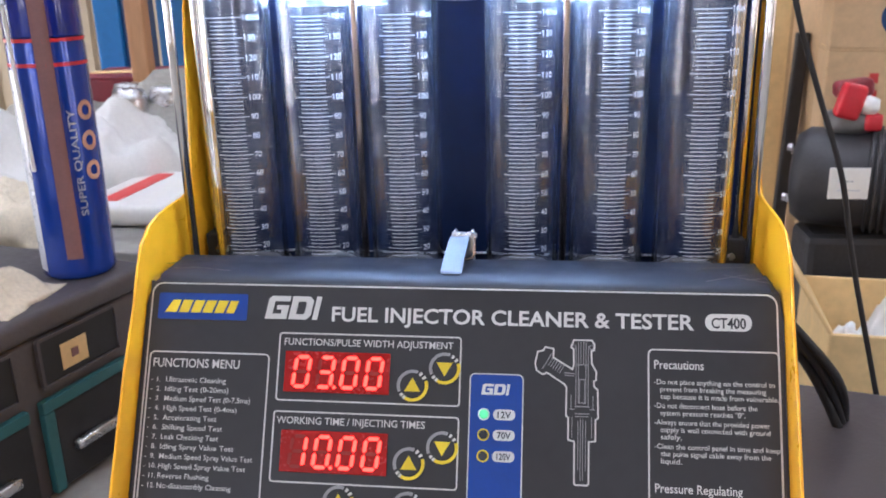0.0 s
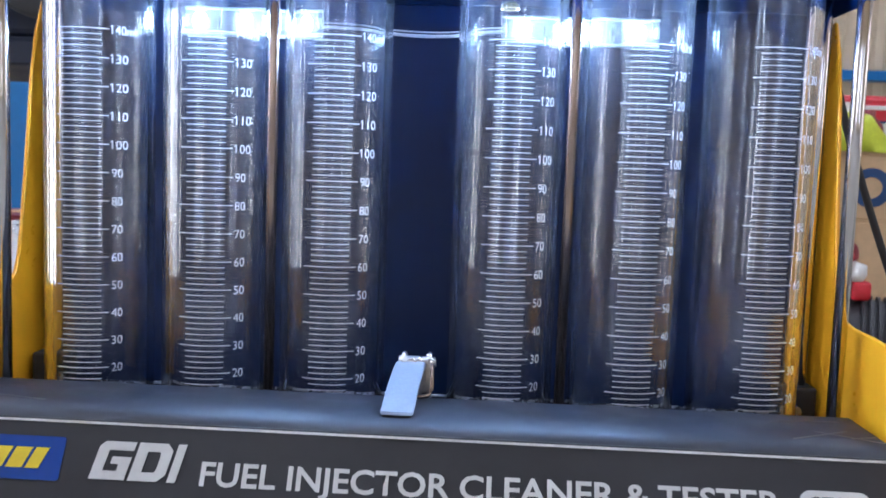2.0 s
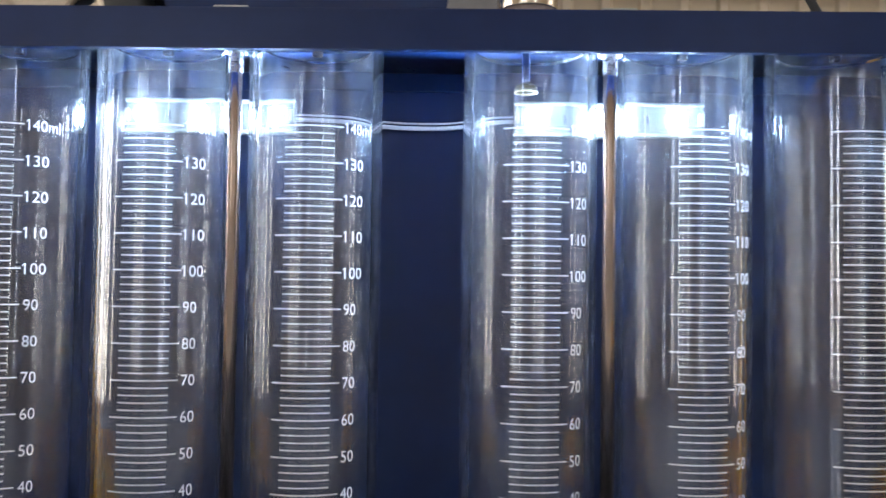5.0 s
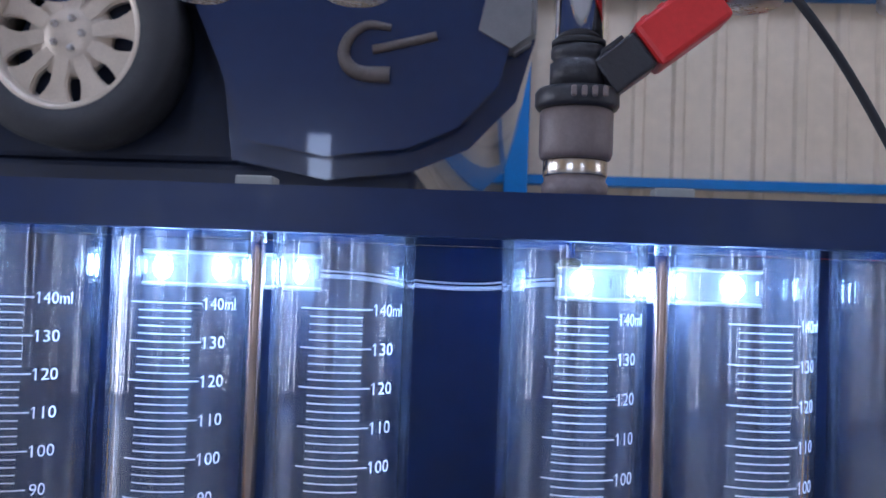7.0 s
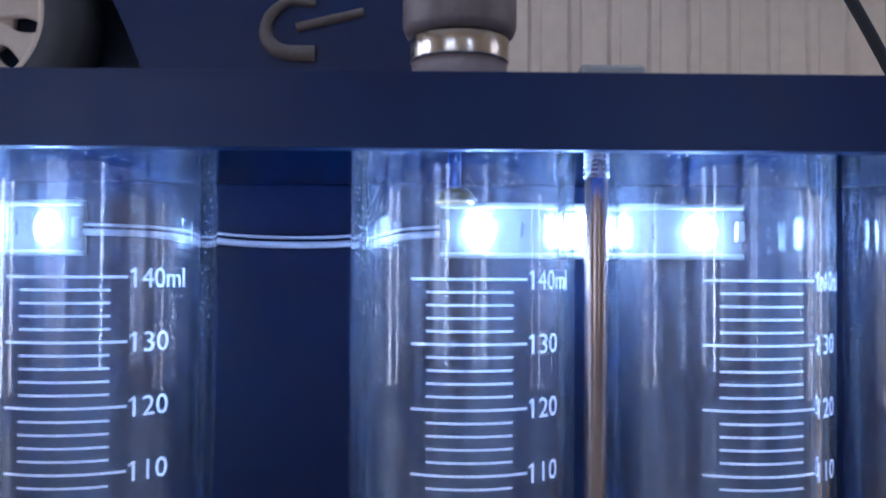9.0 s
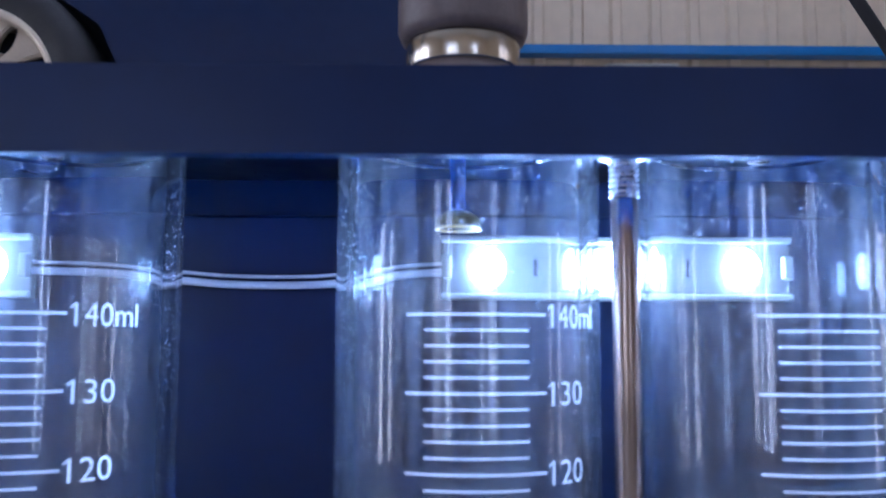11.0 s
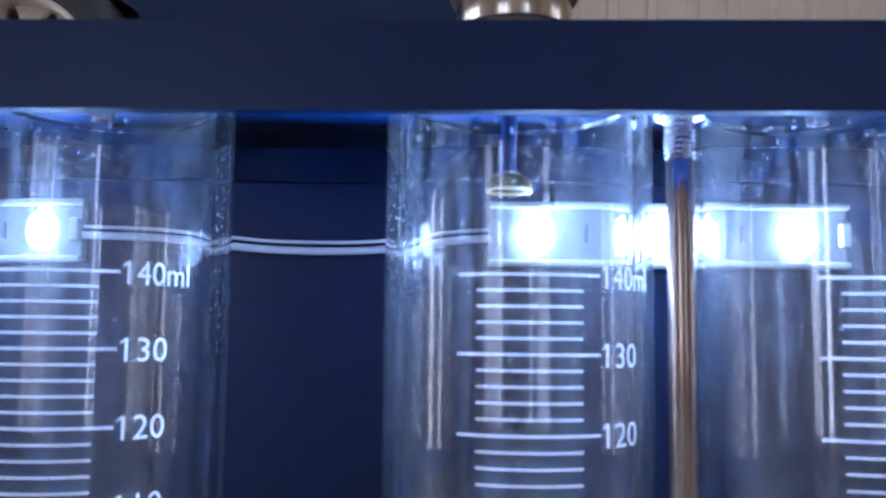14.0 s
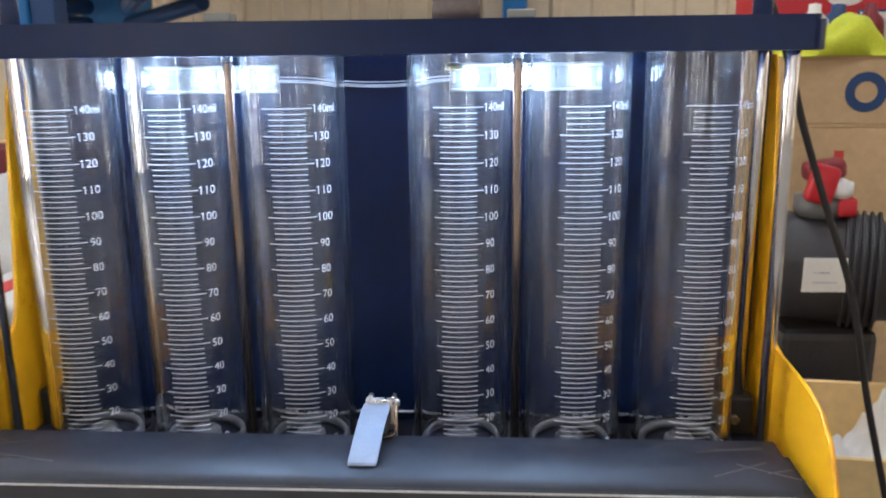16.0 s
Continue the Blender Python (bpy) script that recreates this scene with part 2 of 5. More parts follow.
def prism(outline, z0, z1, bm=None, m=None):
    """An outline (counter-clockwise) raised from z0 to z1."""
    bm = bm or bmesh.new()
    m = m or Matrix()
    lo = [bm.verts.new(m @ Vector((x, y, z0))) for x, y in outline]
    hi = [bm.verts.new(m @ Vector((x, y, z1))) for x, y in outline]
    n = len(outline)
    bm.faces.new(lo[::-1])
    bm.faces.new(hi)
    for i in range(n):
        j = (i + 1) % n
        bm.faces.new((lo[i], lo[j], hi[j], hi[i]))
    bmesh.ops.recalc_face_normals(bm, faces=bm.faces)
    return bm


def rounded(x0, x1, y0, y1, r, n=6):
    out = []
    for cx, cy, a0 in ((x1 - r, y1 - r, 0), (x0 + r, y1 - r, 90), (x0 + r, y0 + r, 180), (x1 - r, y0 + r, 270)):
        for k in range(n + 1):
            a = radians(a0 + 90 * k / n)
            out.append((cx + r * math.cos(a), cy + r * math.sin(a)))
    return out


def ring_of(outer, inner, z0, z1, bm=None):
    """A flat frame between two outlines of equal count."""
    bm = bm or bmesh.new()
    n = len(outer)
    rows = [[bm.verts.new((x, y, z)) for x, y in line] for line, z in ((outer, z0), (outer, z1), (inner, z1), (inner, z0))]
    for a, b in zip(rows, rows[1:] + rows[:1]):
        for i in range(n):
            j = (i + 1) % n
            bm.faces.new((a[i], a[j], b[j], b[i]))
    return bm


def line_frame(x0, x1, y0, y1, r, w, z0, z1, bm=None):
    return ring_of(rounded(x0, x1, y0, y1, r), rounded(x0 + w, x1 - w, y0 + w, y1 - w, max(r - w, 1e-4)), z0, z1, bm)


def tube_path(points, radius, seg=10, bm=None, caps=True):
    """A round tube along points."""
    bm = bm or bmesh.new()
    pts = [Vector(p) for p in points]
    rings, up = [], Vector((0.13, 0.31, 0.94))
    for i, p in enumerate(pts):
        d = (pts[min(i + 1, len(pts) - 1)] - pts[max(i - 1, 0)]).normalized()
        a = d.cross(up if abs(d.dot(up)) < 0.97 else Vector((1, 0, 0))).normalized()
        b = d.cross(a)
        r = radius(i / (len(pts) - 1)) if callable(radius) else radius
        rings.append([bm.verts.new(p + r * (math.cos(2 * math.pi * k / seg) * a + math.sin(2 * math.pi * k / seg) * b)) for k in range(seg)])
    for s, t in zip(rings, rings[1:]):
        for k in range(seg):
            j = (k + 1) % seg
            bm.faces.new((s[k], s[j], t[j], t[k]))
    if caps:
        bm.faces.new(rings[0][::-1])
        bm.faces.new(rings[-1])
    bmesh.ops.recalc_face_normals(bm, faces=bm.faces)
    return bm


def curve_points(ctrl, n=40):
    """A smooth run through control points."""
    P = [Vector(c) for c in ctrl]
    P = [2 * P[0] - P[1]] + P + [2 * P[-1] - P[-2]]
    out = []
    for i in range(1, len(P) - 2):
        k = max(2, n // (len(P) - 3))
        for s in range(k):
            t = s / k
            a, b, c, d = P[i - 1 : i + 3]
            out.append(0.5 * (2 * b + (c - a) * t + (2 * a - 5 * b + 4 * c - d) * t * t + (3 * b - a - 3 * c + d) * t**3))
    out.append(P[-2])
    return out


def text_bm(body, cap, width=None, bold=0.0, slant=0.0, depth=0.0):
    """Built-in font as a mesh: left end at x = 0, base line at y = 0, capitals of height cap; width squeezes it."""
    cu = bpy.data.curves.new("lettering", "FONT")
    cu.body, cu.size, cu.offset, cu.resolution_u, cu.extrude, cu.shear = body, 1.0, bold, 3, 0.0, slant
    tmp = bpy.data.objects.new("lettering", cu)
    me = bpy.data.meshes.new_from_object(tmp)
    bm = bmesh.new()
    bm.from_mesh(me)
    bpy.data.objects.remove(tmp)
    bpy.data.curves.remove(cu)
    bpy.data.meshes.remove(me)
    xs = [v.co.x for v in bm.verts]
    x0, x1 = min(xs), max(xs)
    sy = cap / 0.69
    sx = width / (x1 - x0) if width else sy
    for v in bm.verts:
        v.co = Vector(((v.co.x - x0) * sx, v.co.y * sy, 0))
    return bm


def shifted(bm, m):
    bmesh.ops.transform(bm, matrix=m, verts=bm.verts)
    return bm


# ================================================================ the injector tester
TUBE_X = [-0.1322, -0.0834, -0.0346, 0.0346, 0.0834, 0.1322]
R_OUT, R_IN = 0.0215, 0.0183
ML = 0.0011
Z_BAR0, Z_PLATE, Z_BAR1 = 0.1745, 0.1832, 0.1875
TILT = radians(28)
PANEL = Matrix.Translation((0, -0.077, 0)) @ Matrix.Rotation(radians(90) - TILT, 4, "X")

tester = thing("injector_tester", "yellow and black fuel injector tester with six clear measuring tubes", "test machine", Matrix.Translation((0, 0, 0)))

# side plates: a narrow upper arm that widens into a rounded flank
side = [(0.075, -0.24), (0.075, 0.172), (0.026, 0.172), (0.020, 0.158), (0.016, 0.140), (0.0105, 0.100), (0.0065, 0.074), (0.0040, 0.062), (0.0015, 0.056), (-0.004, 0.0515), (-0.014, 0.0498), (-0.030, 0.0495), (-0.046, 0.0485), (-0.060, 0.0455),
        (-0.0715, 0.038), (-0.0795, 0.025), (-0.0885, 0.008), (-0.107, -0.020), (-0.137, -0.073), (-0.179, -0.150), (-0.219, -0.225), (-0.219, -0.24)]
YZ_TO_WORLD = Matrix(((0, 0, 1, 0), (1, 0, 0, 0), (0, 1, 0, 0), (0, 0, 0, 1)))
for s in (-1, 1):
    bm = prism(side, s * 0.1690, s * 0.1706, m=YZ_TO_WORLD)
    bmesh.ops.bevel(bm, geom=[e for e in bm.edges], offset=0.0005, segments=1, affect="EDGES")
    part("side_plate", bm, M_YELLOW, tester, "yellow painted sheet steel side plate")

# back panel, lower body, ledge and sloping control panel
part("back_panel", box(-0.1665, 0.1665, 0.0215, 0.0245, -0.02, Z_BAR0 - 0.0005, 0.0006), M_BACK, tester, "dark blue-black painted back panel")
part("rear_cover", box(-0.1685, 0.1685, 0.0725, 0.0745, -0.238, 0.170, 0.0006), M_BLACK, tester, "black rear cover")
part("tube_tray", box(-0.1685, 0.1685, -0.029, 0.0213, -0.012, 0.002, 0.001), M_BLACK, tester)
body = [(0.0212, -0.24), (0.0212, -0.013), (-0.0295, -0.013), (-0.0295, 0.018), (-0.031, 0.0192), (-0.0655, 0.0192), (-0.0682, 0.0172), (-0.2045, -0.239), (-0.203, -0.24)]
body_bm = prism(body, -0.1688, 0.1688, m=YZ_TO_WORLD)
bmesh.ops.bevel(body_bm, geom=[e for e in body_bm.edges if len(e.link_faces) == 2 and any(abs(fc.normal.x) > 0.9 for fc in e.link_faces) and min(v.co.z for v in e.verts) > 0.01], offset=0.006, segments=3, affect="EDGES")
part("housing", body_bm, M_LEDGE, tester, "black lacquered housing with a worn ledge", smooth=40)
foil = part("control_panel", box(-0.1672, 0.1672, -0.22, 0.0185, -0.0006, 0.0005, 0.0003, 1), M_PANEL, tester, "dark grey control panel with white print", PANEL)


def on_panel(name, bm, material, u=0, v=0, z=0.0009, label=""):
    return part(name, shifted(bm, Matrix.Translation((u, -v, z))), material, foil, label)


def words(body_text, u, v, cap, width=None, bold=0.0, material=None, slant=0.0, z=0.0009, name="lettering"):
    return on_panel(name, text_bm(body_text, cap, width, bold, slant), material or M_WHITE, u, v, z)


scuffs = random.Random(5)
for s in (-1, 1):
    for k in range(5):
        x, y = s * (0.150 + scuffs.uniform(-0.012, 0.014)), scuffs.uniform(-0.060, -0.038)
        a, ln = scuffs.uniform(-0.5, 0.5), scuffs.uniform(0.004, 0.014)
        part("scuff", shifted(box(-ln, ln, -0.0004, 0.0004, 0, 0.00006), Matrix.Translation((x, y, 0.0193)) @ Matrix.Rotation(a, 4, "Z")), M_SCUFF, tester)

# printed frames
on_panel("border_line", line_frame(-0.1658, 0.1658, -0.21, 0.0175, 0.006, 0.0008, 0, 0.0002), M_WHITE)
on_panel("menu_frame", line_frame(-0.1640, -0.0965, -0.120, -0.0200, 0.003, 0.0008, 0, 0.0002), M_WHITE)
on_panel("pulse_width_frame", line_frame(-0.0920, 0.0063, -0.0443, -0.0082, 0.002, 0.0008, 0, 0.0002), M_WHITE)
on_panel("working_time_frame", line_frame(-0.0925, 0.0063, -0.0862, -0.0494, 0.002, 0.0008, 0, 0.0002), M_WHITE)
on_panel("precautions_frame", line_frame(0.1013, 0.1660, -0.135, -0.0115, 0.003, 0.0008, 0, 0.0002), M_WHITE)
on_panel("blue_field", prism(rounded(0.0115, 0.0384, -0.112, -0.0271, 0.0025), 0, 0.0002), M_BLUE)
on_panel("blue_field_line", line_frame(0.0110, 0.0389, -0.1125, -0.0266, 0.003, 0.0006, 0, 0.0003), M_WHITE)

# badge, drawn as plain shapes
on_panel("badge_field", prism(rounded(-0.1615, -0.1110, -0.0025, 0.0118, 0.001), 0, 0.0002), M_BLUE)
for k, (a, wd) in enumerate(((0.0, 0.0065), (0.0078, 0.0055), (0.0145, 0.0055), (0.0212, 0.0055), (0.0279, 0.0055), (0.0346, 0.0045))):
    x = -0.1575 + a
    on_panel("badge_shape", prism([(x, 0.0012), (x + wd, 0.0012), (x + wd + 0.0026, 0.0080), (x + (0.0045 if k == 0 else 0.0026), 0.0080)], 0.0003, 0.0005), M_YPRINT)

# heading


def block_letters(h, width, slant):
    """The heading's three square-cut letters."""
    w, t, b = width * 0.41, width * 0.125, h * 0.23
    bm = prism([(0, 0), (w, 0), (w, 0.60 * h), (0.46 * w, 0.60 * h), (0.46 * w, 0.41 * h), (w - t, 0.41 * h), (w - t, b), (t, b), (t, h - b), (w, h - b), (w, h), (0.14 * w, h), (0, 0.87 * h)], 0, 0.0002)
    x = w * 1.10
    outer = [(x, 0), (x + 0.80 * w, 0), (x + w, 0.18 * h), (x + w, 0.82 * h), (x + 0.80 * w, h), (x, h)]
    inner = [(x + t, b), (x + 0.66 * w, b), (x + w - t, 0.32 * h), (x + w - t, 0.68 * h), (x + 0.66 * w, h - b), (x + t, h - b)]
    ring_of(outer, inner, 0, 0.0002, bm)
    x += w * 1.10
    prism([(x, 0), (width, 0), (width, h), (x, h)], 0, 0.0002, bm)
    for v in bm.verts:
        v.co.x += slant * v.co.y
    return bm


on_panel("heading_letters", block_letters(0.0125, 0.0290, 0.18), M_WHITE, -0.1010, 0.0012)
words("FUEL INJECTOR CLEANER & TESTER", -0.0640, 0.0015, 0.0075, 0.1885, 0.02)
on_panel("model_plate", prism(rounded(0.1300, 0.1529, -0.0017, 0.0070, 0.0040), 0, 0.0002), M_WHITE)
words("CT400", 0.1330, 0.0003, 0.0052, 0.0170, 0.02, M_PANEL, z=0.0013)

# function menu
words("FUNCTIONS MENU", -0.1615, 0.0285, 0.0046, 0.0485, 0.012)
MENU = ["Ultrasonic Cleaning", "Idling Test (0-20ms)", "Medium Speed Test (0-7.5ms)", "High Speed Test (0-4ms)", "Accelerating Test", "Shifting Speed Test", "Leak Checking Test",
        "Idling Spray Value Test", "Medium Speed Spray Value Test", "High Speed Spray Value Test", "Reverse Flushing", "No-disassembly Cleaning"]
for i, line in enumerate(MENU):
    v = 0.0365 + i * 0.00505
    words("-", -0.1618, v, 0.0026)
    words(f"{i + 1}.", -0.1585, v, 0.0026)
    words(line, -0.1535, v, 0.0027, len(line) * 0.00177, 0.004)

words("FUNCTIONS/PULSE WIDTH ADJUSTMENT", -0.0890, 0.0148, 0.0036, 0.0910, 0.008)
words("WORKING TIME / INJECTING TIMES", -0.0905, 0.0560, 0.0036, 0.0790, 0.008)


def segment_display(u0, v0, digits, on_label):
    """A red filter with four seven-segment digits."""
    w, h = 0.0570, 0.0215
    win = on_panel("display_window", box(u0, u0 + w, -v0 - h, -v0, 0, 0.0008, 0.0003, 1), M_REDLENS, z=0.0006, label=on_label)
    shapes = {"0": "abcdef", "1": "bc", "2": "abged", "3": "abgcd"}
    for k, ch in enumerate(digits):
        cx, cy, dw, dh, t = u0 + 0.0095 + k * 0.0130, -v0 - h / 2, 0.0074, 0.0155, 0.0018
        for s in "abcdefg":
            x0, x1 = cx - dw / 2, cx + dw / 2
            spot = {"a": (x0, x1, cy + dh / 2, 1), "g": (x0, x1, cy, 1), "d": (x0, x1, cy - dh / 2, 1), "b": (cy, cy + dh / 2, x1, 0), "c": (cy - dh / 2, cy, x1, 0), "f": (cy, cy + dh / 2, x0, 0), "e": (cy - dh / 2, cy, x0, 0)}[s]
            a, b, c, flat = spot
            a, b = a + 0.0006, b - 0.0006
            pts = [(a, c), (a + t / 2, c - t / 2), (b - t / 2, c - t / 2), (b, c), (b - t / 2, c + t / 2), (a + t / 2, c + t / 2)]
            pts = [(x, y) if flat else (y, x) for x, y in pts]
            pts = [(x + 0.12 * (y - cy), y) for x, y in pts]
            on = s in shapes[ch]
            o = part("segment", prism(pts, 0.0014, 0.0016), M_SEG if on else M_SEG_OFF, win)
        if k == 1:
            part("decimal_point", prism([(cx + 0.0050 + 0.0009 * math.cos(radians(a)), cy - dh / 2 + 0.0009 * math.sin(radians(a))) for a in range(0, 360, 45)], 0.0014, 0.0016), M_SEG, win)
    return win


segment_display(-0.0880, 0.0180, "0300", "red four-digit display, lit")
segment_display(-0.0875, 0.0592, "1000", "red four-digit display, lit")


def push_button(u, v, up, label):
    b = on_panel("push_button", lathe([(0.0068, 0), (0.0068, 0.0006), (0.0060, 0.0011), (0.0, 0.0013)], 28), M_PANEL, u, v, 0.0006, label)

    def arc(a0, a1, r0, r1, z1, into=None):
        o = [(u + r1 * math.cos(radians(a)), -v + r1 * math.sin(radians(a))) for a in range(a0, a1 + 1, 5)]
        i = [(u + r0 * math.cos(radians(a)), -v + r0 * math.sin(radians(a))) for a in range(a1, a0 - 1, -5)]
        return prism(o + i, 0.0006, z1, into) if into else prism(o + i, 0.0006, z1)

    part("ring", arc(-120, 20, 0.0066, 0.0082, 0.0021), M_YPRINT, b, "yellow half of the ring")
    part("ring", arc(70, 205, 0.0066, 0.0082, 0.0021), M_SILVER, b, "silver half of the ring")
    for a in (30, 50, 215, 230):
        part("mark", arc(a, a + 10, 0.0064, 0.0082, 0.0021), M_WHITE, b)
    s = 1 if up else -1
    tri = [(u - 0.0042, -v - s * 0.0030), (u + 0.0042, -v - s * 0.0030), (u, -v + s * 0.0042)]
    part("arrow", prism(tri if up else tri[::-1], 0.0017, 0.0021), M_YPRINT, b)
    return b


for u, v, up in ((-0.0188, 0.0342, 1), (-0.0022, 0.0248, 0), (-0.0191, 0.0738, 1), (-0.0021, 0.0651, 0), (-0.0549, 0.0945, 1), (-0.0190, 0.0960, 0)):
    push_button(u, v, up, "round black push button with a yellow arrow")

on_panel("field_letters", block_letters(0.0056, 0.0140, 0.15), M_WHITE, 0.0172, 0.0375, 0.0013)
for k, (v, body_text) in enumerate(((0.0474, "12V"), (0.0577, "70V"), (0.0683, "120V"))):
    lamp = on_panel("indicator_lamp", lathe([(0.0024, 0), (0.0022, 0.0006), (0.0013, 0.0011), (0, 0.0013)], 20), M_GREENLED if k == 0 else M_LEDOFF, 0.0188, v, 0.0009, "lit green indicator lamp" if k == 0 else "unlit indicator lamp")
    part("ring", shifted(lathe([(0.0024, 0), (0.0031, 0), (0.0031, 0.0004), (0.0024, 0.0004)], 24, close=True), Matrix.Translation((0.0188, -v, 0.0011))), M_YPRINT if k else M_WHITE, lamp)
    on_panel("voltage_plate", prism(rounded(0.0236, 0.0349, -v - 0.0027, -v + 0.0027, 0.0025), 0.0003, 0.0004), M_WHITE)
    words(body_text, 0.0258, v + 0.0016, 0.0032, 0.0070, 0.02, M_PANEL, z=0.0015)

words("Precautions", 0.1045, 0.0215, 0.0043, 0.0245, 0.012)
NOTES = ["-Do not place anything on the control to", "  prevent from breaking the measuring", "  cup because it is made from vulnerable.", "-Do not disconnect hose before the", "  system pressure reaches \"0\".", "-Always ensure that the provided power",
         "  supply is well connected with ground", "  safely.", "-Clean the control panel in time and keep", "  the pulse signal cable away from the", "  liquid."]
for i, line in enumerate(NOTES):
    ind = 0.0 if line[0] == "-" else 0.0030
    words(line.strip(), 0.1045 + ind, 0.0292 + i * 0.0036 + 0.0010 * sum(1 for q in NOTES[1 : i + 1] if q[0] == "-"), 0.0025, len(line.strip()) * 0.00147, 0.006)
words("Pressure Regulating", 0.1045, 0.0822, 0.0043, 0.0420, 0.012)


# drawing of an injector, in white outline with grey inner lines; drawn in tenths of a millimetre, downwards from the top
def stroke(bm, a, b, w):
    a, b = Vector((a[0], -a[1], 0)), Vector((b[0], -b[1], 0))
    d = (b - a).normalized()
    n = Vector((-d.y, d.x, 0)) * w
    a, b = a - d * w * 0.7, b + d * w * 0.7
    bm.faces.new([bm.verts.new((p.x * 1e-4, p.y * 1e-4, 0)) for p in (a - n, b - n, b + n, a + n)])


def injector_outline():
    right = [(248, 0), (294, 0), (307, 20), (305, 50), (291, 54), (293, 118), (317, 160), (314, 202), (303, 208), (306, 235), (324, 250), (326, 392), (313, 400), (313, 506), (280, 510), (280, 715), (272, 723)]
    left = [(216, 723), (208, 715), (208, 510), (177, 504), (177, 394), (165, 384), (167, 242), (155, 226), (66, 170), (45, 180), (13, 160), (6, 122), (18, 64), (46, 58), (56, 40), (100, 48), (98, 92), (196, 150), (203, 126), (201, 48), (188, 36), (202, 0)]
    ring = right + left
    bm = bmesh.new()
    for p, q in zip(ring, ring[1:] + ring[:1]):
        stroke(bm, p, q, 4.2)
    return bm


def injector_section():
    bm = bmesh.new()
    for x, y0, y1 in ((214, 30, 340), (226, 12, 320), (238, 8, 120), (252, 8, 120), (264, 12, 320), (276, 30, 340), (232, 205, 322), (258, 205, 322), (238, 400, 700), (250, 400, 700), (226, 410, 650), (264, 410, 650), (190, 280, 350), (300, 280, 350), (196, 390, 490), (294, 390, 490)):
        stroke(bm, (x, y0), (x, y1), 1.7)
    for y, x0, x1 in ((336, 210, 282), (372, 210, 282), (386, 214, 276), (126, 214, 276), (318, 226, 264), (200, 226, 264), (350, 184, 206), (350, 286, 308)):
        stroke(bm, (x0, y), (x1, y), 2.2)
    for k in range(6):
        stroke(bm, (74 + 11 * k, 132 + 8 * k), (98 + 11 * k, 92 + 8 * k), 1.8)
    stroke(bm, (44, 150), (88, 74), 2.0)
    stroke(bm, (158, 168), (205, 172), 2.4)
    stroke(bm, (158, 180), (205, 184), 2.0)
    for cx in (202, 292):
        for k in range(8):
            p, q = radians(45 * k), radians(45 * k + 45)
            stroke(bm, (cx + 11 * math.cos(p), 36 + 11 * math.sin(p)), (cx + 11 * math.cos(q), 36 + 11 * math.sin(q)), 1.8)
    return bm


on_panel("injector_drawing", injector_outline(), M_WHITE, 0.0440, 0.0082, 0.0011)
on_panel("injector_drawing", injector_section(), M_SILVER, 0.0440, 0.0082, 0.0010)

# top bar: a hollow tray with rounded corners
bar_bm = prism(rounded(-0.1712, 0.1712, -0.030, 0.036, 0.006), Z_PLATE, Z_BAR1)
lip_o, lip_i = rounded(-0.1712, 0.1712, -0.030, 0.036, 0.006), rounded(-0.1698, 0.1698, -0.0286, 0.0346, 0.0046)
rows = [[bar_bm.verts.new((x, y, z)) for x, y in line] for line, z in ((lip_o, Z_PLATE), (lip_o, Z_BAR0 + 0.0003), (lip_i, Z_BAR0), (lip_i, Z_PLATE))]
for a, b in zip(rows, rows[1:]):
    for k in range(len(a)):
        n = (k + 1) % len(a)
        bar_bm.faces.new((a[k], a[n], b[n], b[k]))
bmesh.ops.remove_doubles(bar_bm, verts=bar_bm.verts, dist=1e-6)
bmesh.ops.recalc_face_normals(bar_bm, faces=bar_bm.faces)
bmesh.ops.bevel(bar_bm, geom=[e for e in bar_bm.edges if min(v.co.z for v in e.verts) > Z_BAR1 - 1e-6], offset=0.0018, segments=4, affect="EDGES")
part("top_bar", bar_bm, M_BAR, tester, "dark blue-black painted top bar with a turned-down lip", smooth=35)


# measuring tubes
def bend(bm, r):
    for v in bm.verts:
        a = v.co.x / r
        v.co = Vector(((r + v.co.z) * math.sin(a), -(r + v.co.z) * math.cos(a), v.co.y))
    return bm


def tick_bm(half, t):
    bm, n = bmesh.new(), 10
    row = [[bm.verts.new((-half + 2 * half * i / n, dy, 0.00006)) for dy in (-t, t)] for i in range(n + 1)]
    for a, b in zip(row, row[1:]):
        bm.faces.new((a[0], b[0], b[1], a[1]))
    return bend(bm, R_OUT)


